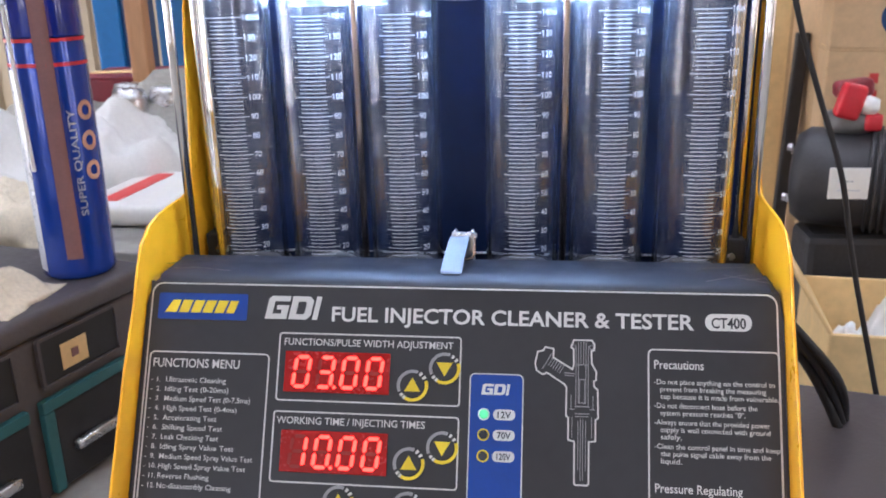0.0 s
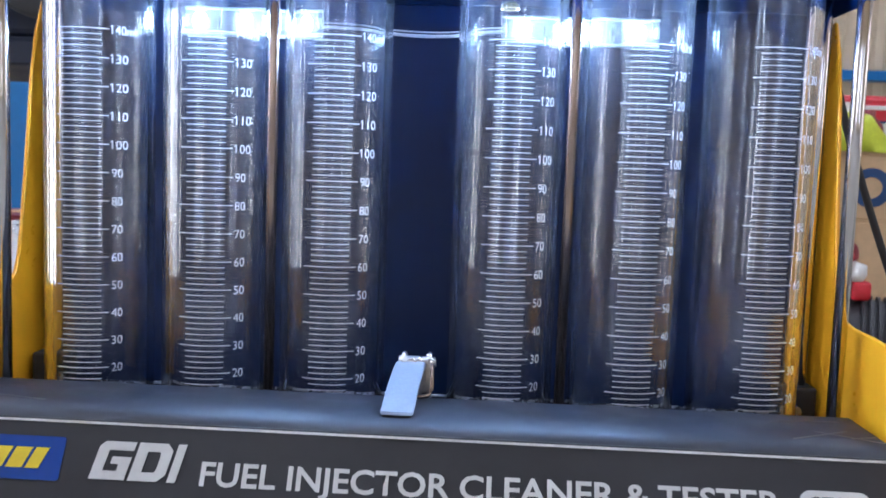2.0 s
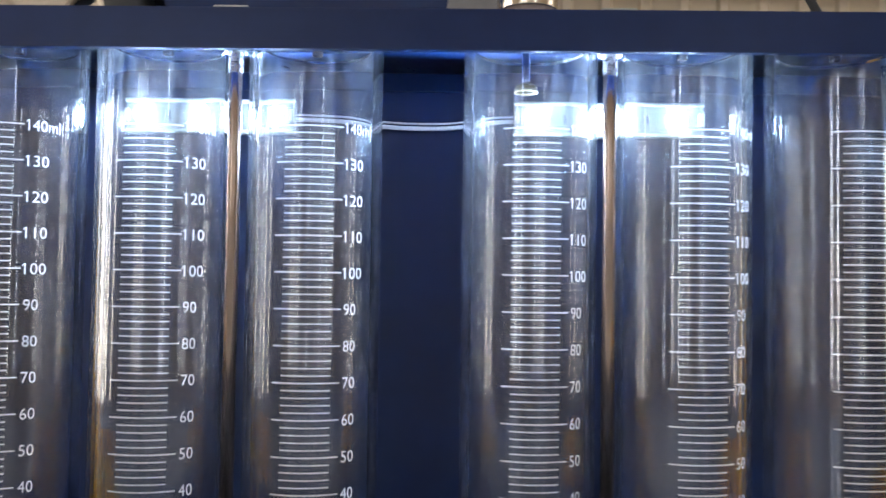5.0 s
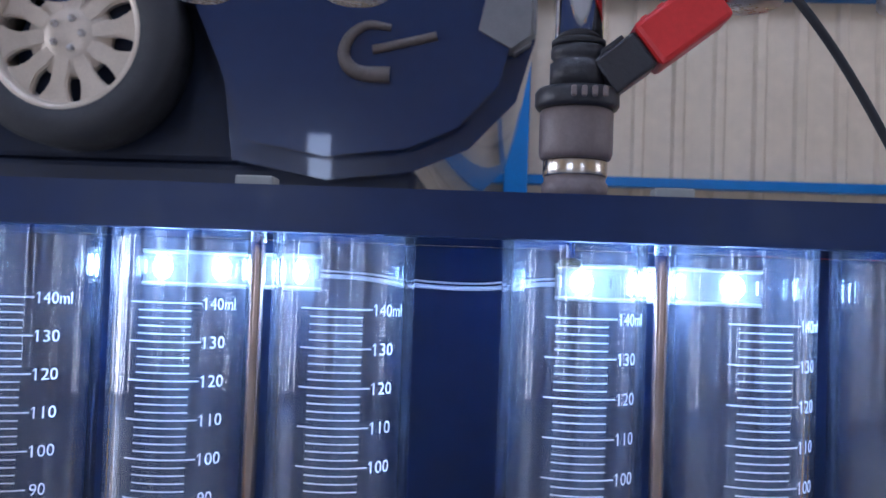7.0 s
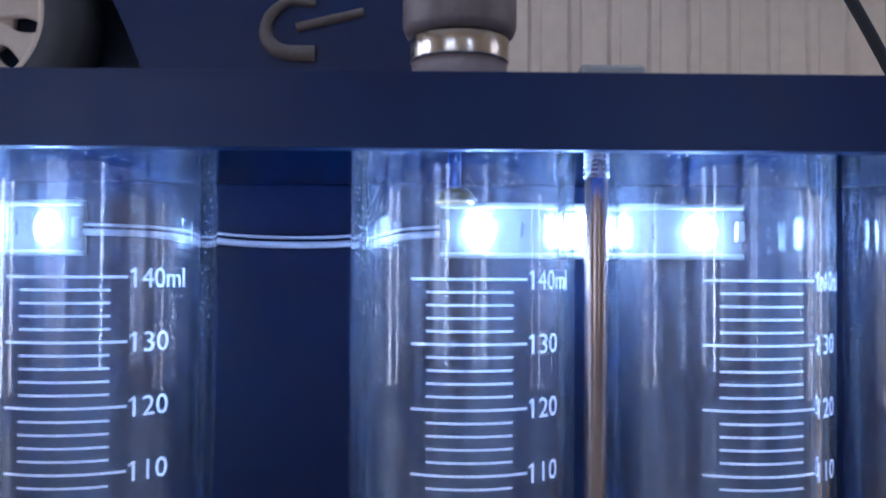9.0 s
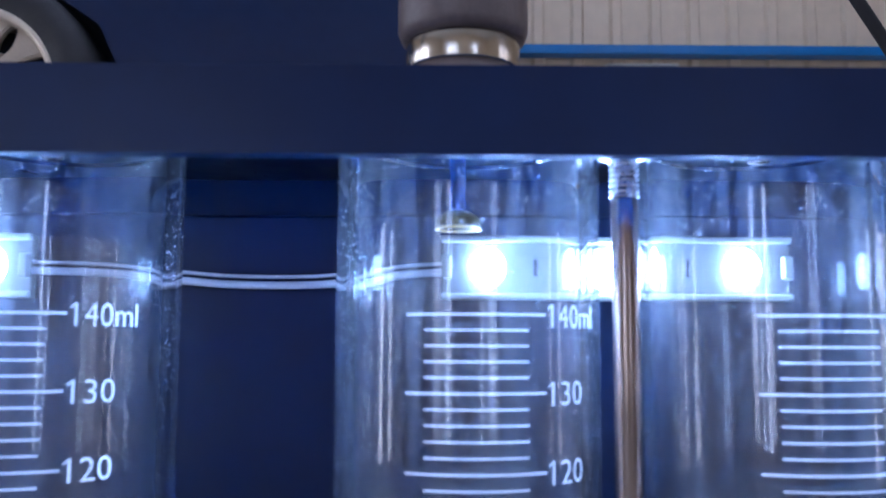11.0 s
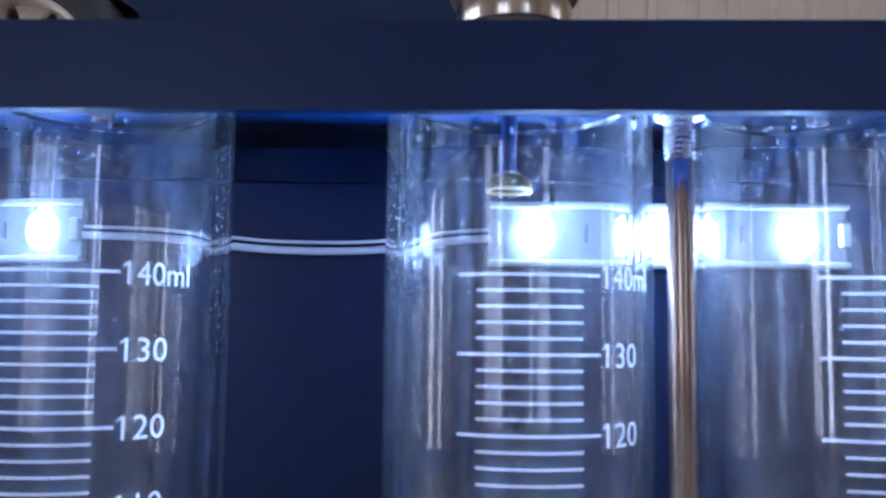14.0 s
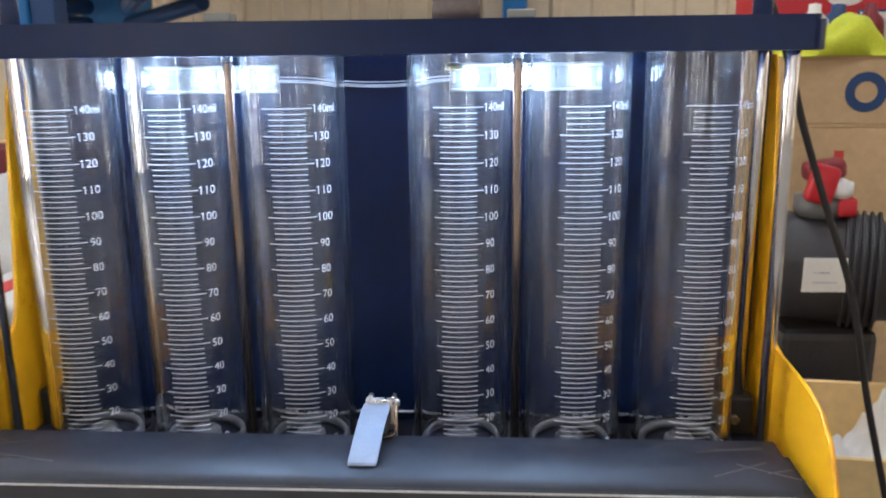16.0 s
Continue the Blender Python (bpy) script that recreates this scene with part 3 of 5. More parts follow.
tick_me = {}
num_me = {}
tube_me = None
for i, x in enumerate(TUBE_X):
    at = Matrix.Translation((x, 0, 0)) @ Matrix.Rotation(radians((5, 5, 4.8, 1.6, 4, 2.6)[i]), 4, "Z")
    if tube_me is None:
        tb = lathe([(R_OUT, 0.0023), (R_OUT, Z_PLATE - 0.0006), (R_OUT - 0.0004, Z_PLATE - 0.0002), (R_IN + 0.0004, Z_PLATE - 0.0002), (R_IN, Z_PLATE - 0.0006), (R_IN, 0.0023)], 72, close=True)
        bmesh.ops.recalc_face_normals(tb, faces=tb.faces)
        tube = part("measuring_tube", tb, M_GLASS, tester, "clear measuring tube with white millilitre scale", at, smooth=30)
        tube_me = tube.data
    else:
        tube = new("measuring_tube", tube_me)
        tube.parent, tube.matrix_basis = tester, at
        tagged(tube, "clear measuring tube with white millilitre scale")
    tube.visible_shadow = False
    for ml in range(10, 141, 2):
        long = ml % 10 == 0
        if long not in tick_me:
            tk = part("scale_line", tick_bm(0.0103 if long else 0.0075, 0.00021 if long else 0.00019), M_MARK, tube)
            tick_me[long] = tk.data
        else:
            tk = new("scale_line", tick_me[long])
            tk.parent = tube
        tk.location = (0, 0, ml * ML)
    for ml in range(10, 141, 10):
        if ml not in num_me:
            body_text = "140ml" if ml == 140 else str(ml)
            tbm = text_bm(body_text, 0.0034, 0.00212 * len(body_text) - (0.0008 if ml == 140 else 0), 0.0)
            if ml == 10 or ml >= 100:
                tbm.faces.new([tbm.verts.new((x2, y2, 0)) for x2, y2 in ((0.0, 0.0033), (-0.0006, 0.0028), (-0.0006, 0.0024), (0.0, 0.0029))])
            bmesh.ops.subdivide_edges(tbm, edges=[e for e in tbm.edges if e.calc_length() > 0.0012], cuts=1)
            shifted(tbm, Matrix.Translation((0.0113, ml * ML - 0.0018, 0.00006)))
            ob = part("number", bend(tbm, R_OUT), M_MARK, tube)
            num_me[ml] = ob.data
        else:
            ob = new("number", num_me[ml])
            ob.parent = tube
    seal = part("seal_ring", lathe([(R_OUT + 0.0002, 0.0025), (R_OUT + 0.0016, 0.0025), (R_OUT + 0.0020, 0.0045), (R_OUT + 0.0014, 0.0065), (R_OUT + 0.0002, 0.0065)], 40, close=True), M_RUBBER, tube, smooth=60)
    part("drain_fitting", lathe([(0.0065, 0.0023), (0.0065, 0.006), (0.0045, 0.008), (0.003, 0.008), (0.003, 0.004)], 20), M_GREY0, tube, smooth=40)
    part("base_ring", lathe([(0.0158, 0.0028), (0.0178, 0.0028), (0.0178, 0.0062), (0.0170, 0.0070), (0.0158, 0.0066)], 40, close=True), M_GREY0, tube, "grey plastic base ring", smooth=40)
    if i == 3:
        stem = part("nozzle", lathe([(0.0013, Z_PLATE), (0.0013, 0.1712), (0.0020, 0.1708)], 16, m=Matrix.Translation((-0.0018, -0.004, 0))), M_GLASS, tube, "thin clear plastic nozzle stem", smooth=40)
        cup = lathe([(0.0020, 0.1707), (0.0033, 0.1698), (0.0036, 0.1690), (0.0036, 0.1683), (0.0031, 0.1683), (0.0030, 0.1690), (0.0018, 0.1702)], 28, m=Matrix.Translation((-0.0018, -0.004, 0)))
        bmesh.ops.recalc_face_normals(cup, faces=cup.faces)
        part("nozzle_cup", cup, M_YCUP, stem, "yellowish plastic nozzle cup", smooth=40)
        part("nozzle_rim", lathe([(0.0032, 0.1679), (0.0037, 0.1679), (0.0037, 0.1682), (0.0032, 0.1682)], 28, m=Matrix.Translation((-0.0018, -0.004, 0)), close=True), M_BRASS, stem, "bright brass rim")
    else:
        nz = lathe([(0.0018, Z_PLATE), (0.0018, 0.1800), (0.0011, 0.1800), (0.0011, 0.1815)], 14)
        bmesh.ops.recalc_face_normals(nz, faces=nz.faces)
        part("nozzle", nz, M_COPPERED, tube, smooth=40)


# tie rods with threaded upper ends
def tie_rod(x, y, r, material, thread=True):
    rod = part("tie_rod", lathe([(r, 0.002), (r, 0.1720), (r * 0.97, 0.1723), (r * 0.97, Z_PLATE)], 24), material, tester, "polished steel tie rod", Matrix.Translation((x, y, 0)), smooth=40)
    if thread:
        prof = []
        for k in range(8):
            z = 0.1722 + k * 0.00085
            prof += [(r * 0.98, z), (r * 1.12, z + 0.0003), (r * 1.12, z + 0.00045), (r * 1.0, z + 0.00075)]
        part("thread", lathe(prof, 24), M_STEEL, rod, smooth=20)
        part("washer", lathe([(r * 1.05, 0.1785), (r * 1.75, 0.1785), (r * 1.8, 0.1795), (r * 1.05, 0.1795)], 28, close=True), M_STEEL, rod, smooth=40)
    return rod


for x in (-0.0585, 0.0585):
    tie_rod(x, -0.010, 0.0021, M_COPPERED)
for s in (-1, 1):
    tie_rod(s * 0.1618, -0.020, 0.0026, M_CHROME, False)
    tie_rod(s * 0.1615, 0.0165, 0.0024, M_CHROME, False)


# light modules behind the tubes
def light_module(x0, x1):
    mod = part("light_module", box(x0, x1, 0.0190, 0.0213, 0.1578, 0.1696, 0.0005), M_STRIP, tester, "pale light module with lit diodes")
    # pale lips added so the module's edges show the diodes' glow
    for z in (0.1578, 0.1684):
        part("lip", box(x0, x1, 0.0174, 0.0189, z, z + 0.0012, 0.0004), M_PAD, mod, "pale raised lip added for the module's glowing edge")
    for k in range(3):
        cx = x0 + (x1 - x0) * (0.14, 0.5, 0.85)[k]
        part("diode", lathe([(0.0038, -0.0002), (0.0038, 0.0000), (0.0026, 0.0001), (0, 0.00015)], 20, m=Matrix.Translation((cx, 0.0188, 0.1638)) @ Matrix.Rotation(radians(90), 4, "X")), M_LED, mod, "lit white diode")
    for f in (0.30, 0.68):
        cx = x0 + (x1 - x0) * f
        part("resistor", box(cx - 0.0005, cx + 0.0005, 0.0182, 0.0189, 0.1622, 0.1654, 0.0002, 1), M_INJ_DARK, mod, "tiny dark resistor")
    for cx in (x0 + 0.0012, x1 - 0.0012):
        part("end_clip", box(cx - 0.0010, cx + 0.0010, 0.0168, 0.0189, 0.1616, 0.1660, 0.0004), M_PAD, mod, "white solder end")
    return mod


light_module(0.0300, 0.0965)
light_module(-0.1075, -0.0460)
for dz, thick in ((0, 0.00035), (-0.0016, 0.00075)):
    pts = curve_points([(-0.0462, 0.0195, 0.1645 + dz), (-0.030, 0.0190, 0.1640 + dz), (-0.010, 0.0190, 0.1622 + dz), (0.008, 0.0190, 0.1622 + dz), (0.020, 0.0193, 0.1638 + dz), (0.0302, 0.0195, 0.1645 + dz)], 30)
    part("wire", tube_path(pts, thick, 8), M_WIRE, tester, "white lamp wire", smooth=60)

part("tray_trim", box(-0.166, 0.166, 0.0196, 0.0213, 0.0060, 0.0070, 0.0002, 1), M_STEEL, tester, "thin bright strip at the foot of the back panel")
for s in (-1, 1):
    blk = part("rod_block", box(s * 0.1605 - 0.0065, s * 0.1605 + 0.0065, 0.0095, 0.0210, 0.0022, 0.0200, 0.0012), M_RUBBER, tester, "black plastic rod block")
    part("screw", shifted(lathe([(0.0022, 0), (0.0022, 0.0010), (0.0016, 0.0014)], 16), Matrix.Translation((s * 0.1585, 0.0094, 0.010)) @ Matrix.Rotation(radians(90), 4, "X")), M_STEEL, blk)

# hook latch on the ledge
latch = part("latch", box(-0.0038, 0.0086, -0.0285, -0.0245, 0.0125, 0.030, 0.0008), M_STEEL, tester, "pale zinc draw latch lying open over the ledge")
lp = [(-0.0240, 0.0296), (-0.0252, 0.0314), (-0.0275, 0.0320), (-0.0340, 0.0312), (-0.0450, 0.0276), (-0.0550, 0.0230), (-0.0590, 0.0209), (-0.0594, 0.0200), (-0.0575, 0.0199), (-0.0545, 0.0212), (-0.0450, 0.0260), (-0.0340, 0.0296), (-0.0270, 0.0304)]
lev = prism(lp, -0.0074, 0.0040, m=YZ_TO_WORLD)
bmesh.ops.bevel(lev, geom=[e for e in lev.edges if abs(e.verts[0].co.x - e.verts[1].co.x) > 0.005 and max(v.co.y for v in e.verts) < -0.0585] + [e for e in lev.edges if abs(e.verts[0].co.x - e.verts[1].co.x) < 1e-6], offset=0.0004, segments=2, affect="EDGES")
for v in lev.verts:
    v.co.x += 0.0024 * (v.co.y + 0.0590) / 0.0335
part("lever", lev, M_LATCH, latch, "pale blue zinc lever", smooth=35)
# black slab stands in for the shadow beneath the lever's end
part("lever_shade", box(-0.0066, 0.0032, -0.0590, -0.0545, 0.0193, 0.0203, 0.0004, 2), M_RUBBER, latch, "black slab in place of the shade under the lever")
for x in (-0.0024, 0.0072):
    ear = prism([(-0.0300, 0.0240), (-0.0210, 0.0240), (-0.0210, 0.0335), (-0.0230, 0.0350), (-0.0262, 0.0350), (-0.0285, 0.0325)], x - 0.0009, x + 0.0009, m=YZ_TO_WORLD)
    bmesh.ops.bevel(ear, geom=list(ear.edges), offset=0.0004, segments=2, affect="EDGES")
    part("ear", ear, M_STEEL, latch, smooth=40)
part("pin", shifted(lathe([(0.0022, -0.0068), (0.0022, 0.0068), (0.0016, 0.0074)], 16), Matrix.Translation((0.0024, -0.0255, 0.0316)) @ Matrix.Rotation(radians(90), 4, "Y")), M_STEEL, latch, smooth=40)
part("bail", tube_path(curve_points([(0.0085, -0.027, 0.031), (0.0088, -0.031, 0.027), (0.0080, -0.034, 0.0212), (0.0, -0.035, 0.0204)], 18), 0.0008, 8), M_COPPERED, latch, smooth=60)

# small pads and rail on top of the bar
for x in (-0.0580, 0.0595):
    part("pad", box(x - 0.0055, x + 0.0055, -0.0200, -0.0120, Z_BAR1, Z_BAR1 + 0.0033, 0.0006), M_PAD, tester, "white plastic pad")

rail = part("fuel_rail", box(-0.165, 0.165, -0.014, 0.014, 0.2600, 0.2800, 0.002), M_STEEL, tester, "brushed aluminium fuel rail")
for i, x in enumerate(TUBE_X):
    if i == 3:
        continue
    prof = [(0.0, 0.2478), (0.0085, 0.2478), (0.0103, 0.2488), (0.0103, 0.2585), (0.0095, 0.2600), (0.0060, 0.2600)]
    kb = lathe(prof, 60, m=Matrix.Translation((x, 0, 0)))
    for v in kb.verts:
        d = Vector((v.co.x - x, v.co.y))
        if d.length > 0.0101:
            k = round(math.atan2(d.y, d.x) / (2 * math.pi) * 60)
            f = 0.965 if k % 2 else 1.0
            v.co.x, v.co.y = x + d.x * f, d.y * f
    part("knob", kb, M_STEEL, rail, "knurled metal plug", smooth=50)
for x in (-0.158, 0.158):
    part("rail_post", lathe([(0.004, Z_BAR1), (0.004, 0.2600)], 20, m=Matrix.Translation((x, 0.010, 0))), M_CHROME, rail, smooth=40)

# ---------------------------------------------------------------- injector standing in the bar
inj = thing("fuel_injector", "grey plastic and steel fuel injector standing in the top bar", "injector", Matrix.Translation((0.0338, 0, 0)))
part("lower_body", lathe([(0.0098, Z_BAR1 + 0.0002), (0.0098, 0.1930), (0.0092, 0.1936), (0.0092, 0.1950)], 36), M_INJ_GREY, inj, "grey-brown plastic lower body", smooth=35)
part("seat_ring", lathe([(0.0094, 0.1951), (0.0096, 0.1955), (0.0096, 0.1995), (0.0094, 0.2)], 36), M_RING, inj, "bright steel seat ring", smooth=35)
part("barrel", lathe([(0.0098, 0.2002), (0.0104, 0.2005), (0.0110, 0.2020), (0.0110, 0.2140), (0.0106, 0.2150)], 40), M_INJ_GREY, inj, "grey-brown plastic barrel", smooth=35)
part("collar", lathe([(0.0106, 0.2152), (0.0120, 0.2155), (0.0126, 0.2164), (0.0126, 0.2200), (0.0118, 0.2212), (0.0090, 0.2216)], 40), M_INJ_DARK, inj, smooth=35)
neck = part("neck", lathe([(0.0084, 0.2217), (0.0084, 0.2290), (0.0074, 0.2296), (0.0074, 0.2306), (0.0082, 0.2312), (0.0082, 0.2336), (0.0076, 0.2342)], 32), M_INJ_DARK, inj, smooth=35)
part("seal_ring", lathe([(0.0074, 0.2343), (0.0081, 0.2346), (0.0081, 0.2360), (0.0074, 0.2363)], 32), M_RUBBER, neck, smooth=50)
part("inlet_tube", lathe([(0.0072, 0.2364), (0.0072, 0.2640), (0.0078, 0.2645)], 32), M_CHROME, inj, "polished steel inlet tube", smooth=35)
tilt = Matrix.Translation((0.004, -0.001, 0.2215)) @ Matrix.Rotation(radians(52), 4, "Y")
part("socket", shifted(box(-0.0060, 0.0060, -0.0065, 0.0065, 0.004, 0.0190, 0.001), tilt), M_INJ_DARK, inj, "black connector socket")
lock = shifted(box(-0.0075, -0.0055, -0.0045, 0.0045, 0.007, 0.016, 0.0005), tilt)
part("lock_tab", lock, M_INJ_DARK, inj)
clipbm = bmesh.new()
for k in range(4):
    box(-0.0030 + k * 0.0030, -0.0014 + k * 0.0030, -0.0140, -0.0124, 0.2170, 0.2202, 0.0004, 1, clipbm)
part("wire_clip", clipbm, M_INJ_GREY, inj)
plug = thing("connector_plug", "red plastic connector plug pushed on the injector socket", "plug", Matrix.Translation((0.0338, 0, 0)) @ tilt)
part("plug_body", box(-0.0075, 0.0075, -0.0078, 0.0078, 0.0192, 0.0450, 0.0016), M_REDPLUG, plug)
for k in range(3):
    part("rib", box(-0.0080, -0.0070, -0.0060, 0.0060, 0.0225 + k * 0.006, 0.0250 + k * 0.006, 0.0004, 1), M_REDPLUG, plug)
part("cable", tube_path(curve_points([(0, 0, 0.045), (-0.005, 0, 0.065), (-0.03, 0.01, 0.09), (-0.08, 0.02, 0.10)], 20), 0.003, 10), M_RUBBER, plug, smooth=60)

# ================================================================ the workshop
Z_FLOOR = -1.15
M_FLOOR = mat("pale_floor_tile", (0.42, 0.41, 0.38), 0.35, 0, 0.12, 1.5, 0.1, 40)
M_WALL = mat("beige_sheet_cladding", (0.66, 0.55, 0.39), 0.5, 0, 0.08, 1.2, 0.05, 60)
M_CEIL = mat("pale_roof_sheet", (0.6, 0.6, 0.58), 0.6, 0, 0.08, 1)
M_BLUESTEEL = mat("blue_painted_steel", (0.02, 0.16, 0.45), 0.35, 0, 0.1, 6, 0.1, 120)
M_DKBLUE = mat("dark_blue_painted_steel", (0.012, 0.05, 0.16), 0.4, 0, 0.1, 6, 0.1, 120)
M_CARD = mat("corrugated_cardboard", (0.58, 0.40, 0.22), 0.8, 0, 0.1, 12, 0.2, 150)
M_CARD2 = mat("pale_cardboard", (0.76, 0.55, 0.26), 0.8, 0, 0.1, 10, 0.2, 150)
M_TAPE = mat("red_tape_print", (0.60, 0.06, 0.05), 0.6)
M_CARPAINT = mat("dark_blue_car_paint", (0.0068, 0.0200, 0.074), 0.22, 0, 0.06, 3, spec=0.3, coat=0.6)
# black underbody, its base lifted towards blue to imitate veiling glare
M_UNDER = mat("hazed_underbody", (0.014, 0.020, 0.044), 0.6, 0, 0.3, 6, 0.4, 30)
M_TYRE = mat("tyre_rubber", (0.02, 0.02, 0.022), 0.7, 0, 0.2, 20, 0.3, 100)
M_RIM = mat("cast_alloy", (0.54, 0.47, 0.37), 0.35, 0.35, 0.1, 20, 0.1, 100)
M_BAG = mat("white_polythene", (0.66, 0.65, 0.62), 0.45, 0, 0.06, 20, 0.5, 40)
M_PAPER = mat("white_paper", (0.76, 0.76, 0.74), 0.7, 0, 0.05, 15, 0.1, 100)
M_CREAM = mat("cream_rag", (0.62, 0.55, 0.42), 0.85, 0, 0.15, 30, 0.4, 150)
M_ORG = mat("dark_grey_plastic", (0.075, 0.066, 0.068), 0.45, 0, 0.15, 20, 0.2, 300)
M_TEAL = mat("teal_plastic_edge", (0.03, 0.12, 0.13), 0.45, 0, 0.1, 20)
M_CANBLUE = mat("blue_printed_can", (0.008, 0.045, 0.36), 0.2, 0.3, 0.08, 20, coat=0.4)
M_CAP = mat("translucent_blue_cap", (0.008, 0.02, 0.26), 0.15, 0, 0.08, 20, coat=0.5)
M_CANSILVER = mat("pale_silver_print", (0.55, 0.58, 0.66), 0.3, 0.5, 0.1, 40)
M_BROWNPRINT = mat("brown_print", (0.20, 0.10, 0.10), 0.35, 0, 0.1, 40)
M_PEACH = mat("peach_print", (0.62, 0.36, 0.26), 0.4)
M_RED = mat("red_plastic", (0.55, 0.018, 0.03), 0.35, 0, 0.1, 30, 0.1, 200)
M_MAROON = mat("maroon_plastic", (0.20, 0.02, 0.03), 0.4, 0, 0.15, 20)
M_LIME = mat("lime_fabric", (0.55, 0.60, 0.02), 0.6, 0, 0.12, 30, 0.4, 150)
M_MOTOR = mat("black_cast_housing", (0.030, 0.029, 0.032), 0.5, 0, 0.25, 30, 0.4, 200)
M_GREY = mat("grey_bracket", (0.16, 0.16, 0.16), 0.45, 0.3, 0.15, 25, 0.2, 150)
M_WOOD = mat("planed_wood", (0.45, 0.24, 0.11), 0.6, 0, 0.2, 12, 0.2, 120, stretch=(1, 1, 0.15))
M_BENCH = mat("worn_bench_top", (0.26, 0.25, 0.23), 0.5, 0, 0.2, 8, 0.2, 120, wear=((0.10, 0.095, 0.09), 7, 0.58))
M_DULL = mat("dull_grey_curve", (0.085, 0.070, 0.060), 0.6, 0, 0.3, 15)
M_CHECK = mat("grey_cloth", (0.30, 0.29, 0.26), 0.8, 0, 0.2, 20, 0.3, 120)

tagged(obj("floor", box(-8, 8, -8, 9, Z_FLOOR - 0.1, Z_FLOOR), M_FLOOR), "pale workshop floor", "floor", kind="structure")


def cladding(name, x0, x1, z0, z1, m):
    """Ribbed sheet wall with real ribs."""
    pts, x = [], x0
    while x < x1:
        pts += [(x, 0), (x + 0.13, 0), (x + 0.15, -0.03), (x + 0.20, -0.03), (x + 0.22, 0)]
        x += 0.25
    pts += [(x, 0), (x, 0.05), (x0, 0.05)]
    return tagged(obj(name, prism(pts, z0, z1), M_WALL, m=m), "beige ribbed sheet metal wall", "wall", kind="structure")


cladding("wall_north", -8, 8, Z_FLOOR, 5, Matrix.Translation((0, 5.2, 0)))


def side_wall(name, sign, gaps, watts, color):
    """A ribbed side wall; its tall narrow openings and lamps are added to streak the tubes."""
    m = Matrix.Translation((sign * 8, 0, 0)) @ Matrix.Rotation(radians(-90 * sign), 4, "Z")
    spans = [-8.0] + [v for g in gaps for v in g] + [8.0]
    for a, b in zip(spans[::2], spans[1::2]):
        a, b = (-b, -a) if sign > 0 else (a, b)
        cladding(name, a, b - 0.12, Z_FLOOR, 5, m)
    for a, b in gaps:
        p, q = (-b, -a) if sign > 0 else (a, b)
        cladding(name, p, q - 0.12, 2.5, 5, m)
        area_lamp("streak_lamp", look((sign * 7.9, (a + b) / 2, 0.65), (0, (a + b) / 2, 0.65)), b - a, 3.3, watts, color)


side_wall("wall_west", -1, ((-2.0, -1.55), (-0.65, -0.35), (0.30, 0.75), (1.7, 2.6)), 26, (1.0, 0.84, 0.62))
side_wall("wall_east", 1, ((-1.6, -1.25), (0.1, 0.35)), 12, (1.0, 0.80, 0.58))
# unseen south openings with lamps, added for streak reflections on the tubes
STREAK_GAPS = [(-4.6, -3.9), (-2.7, -2.35), (2.9, 3.25)]
edges = [-8.0] + [v for w in STREAK_GAPS for v in w] + [8.0]
for a, b in zip(edges[::2], edges[1::2]):
    tagged(obj("wall_south", box(a, b, -8.1, -8, Z_FLOOR, 5), M_WALL), "plain unseen wall between added tall openings", "wall", kind="structure")
for k, (a, b) in enumerate(STREAK_GAPS):
    tagged(obj("wall_south", box(a, b, -8.1, -8, 2.2, 5), M_WALL), "plain unseen wall above an added tall opening", "wall", kind="structure")
    tagged(obj("wall_south", box(a, b, -8.1, -8, Z_FLOOR, -1.0), M_WALL), "plain unseen wall below an added tall opening", "wall", kind="structure")
    area_lamp("streak_lamp", look(((a + b) / 2, -7.98, 0.65), ((a + b) / 2, 0, 0.65)), b - a, 3.0, STREAK_WATTS, (1.0, 0.95, 0.86))
tagged(obj("ceiling", box(-8, 8, -8, 5.2, 5, 5.1), M_CEIL), "pale roof sheets", "ceiling", kind="structure")
# glowing battens out of view, added to light the room from above
M_TUBELAMP = glow("ceiling_tube", (1.0, 0.95, 0.88), BATTEN)
for x in (-3.2, -0.4, 2.6):
    for y in (-1.6, 2.0):
        lampo = thing("ceiling_lamp", "long white unseen batten added to light the workshop", "ceiling lamp", Matrix.Translation((x, y, 4.2)), group="ceiling battens")
        part("lamp_body", box(-0.08, 0.08, -0.75, 0.75, 0.03, 0.80, 0.01), M_CEIL, lampo)
        part("lamp_tube", box(-0.06, 0.06, -0.74, 0.74, 0.0, 0.03, 0.01), M_TUBELAMP, lampo)

# steel frame of the far wall
tagged(obj("column", box(0.09, 0.235, 4.95, 5.15, Z_FLOOR, 5, 0.008), M_BLUESTEEL), "blue painted steel column at the wall", "column", kind="structure")
tagged(obj("wall_beam", box(-8, 8, 5.06, 5.16, 0.74, 0.80, 0.005), M_BLUESTEEL), "blue painted wall rail", "beam", kind="structure")
tagged(obj("wall_beam", box(-8, 8, 5.06, 5.16, 1.93, 1.99, 0.005), M_BLUESTEEL), "blue painted wall rail", "beam", kind="structure")

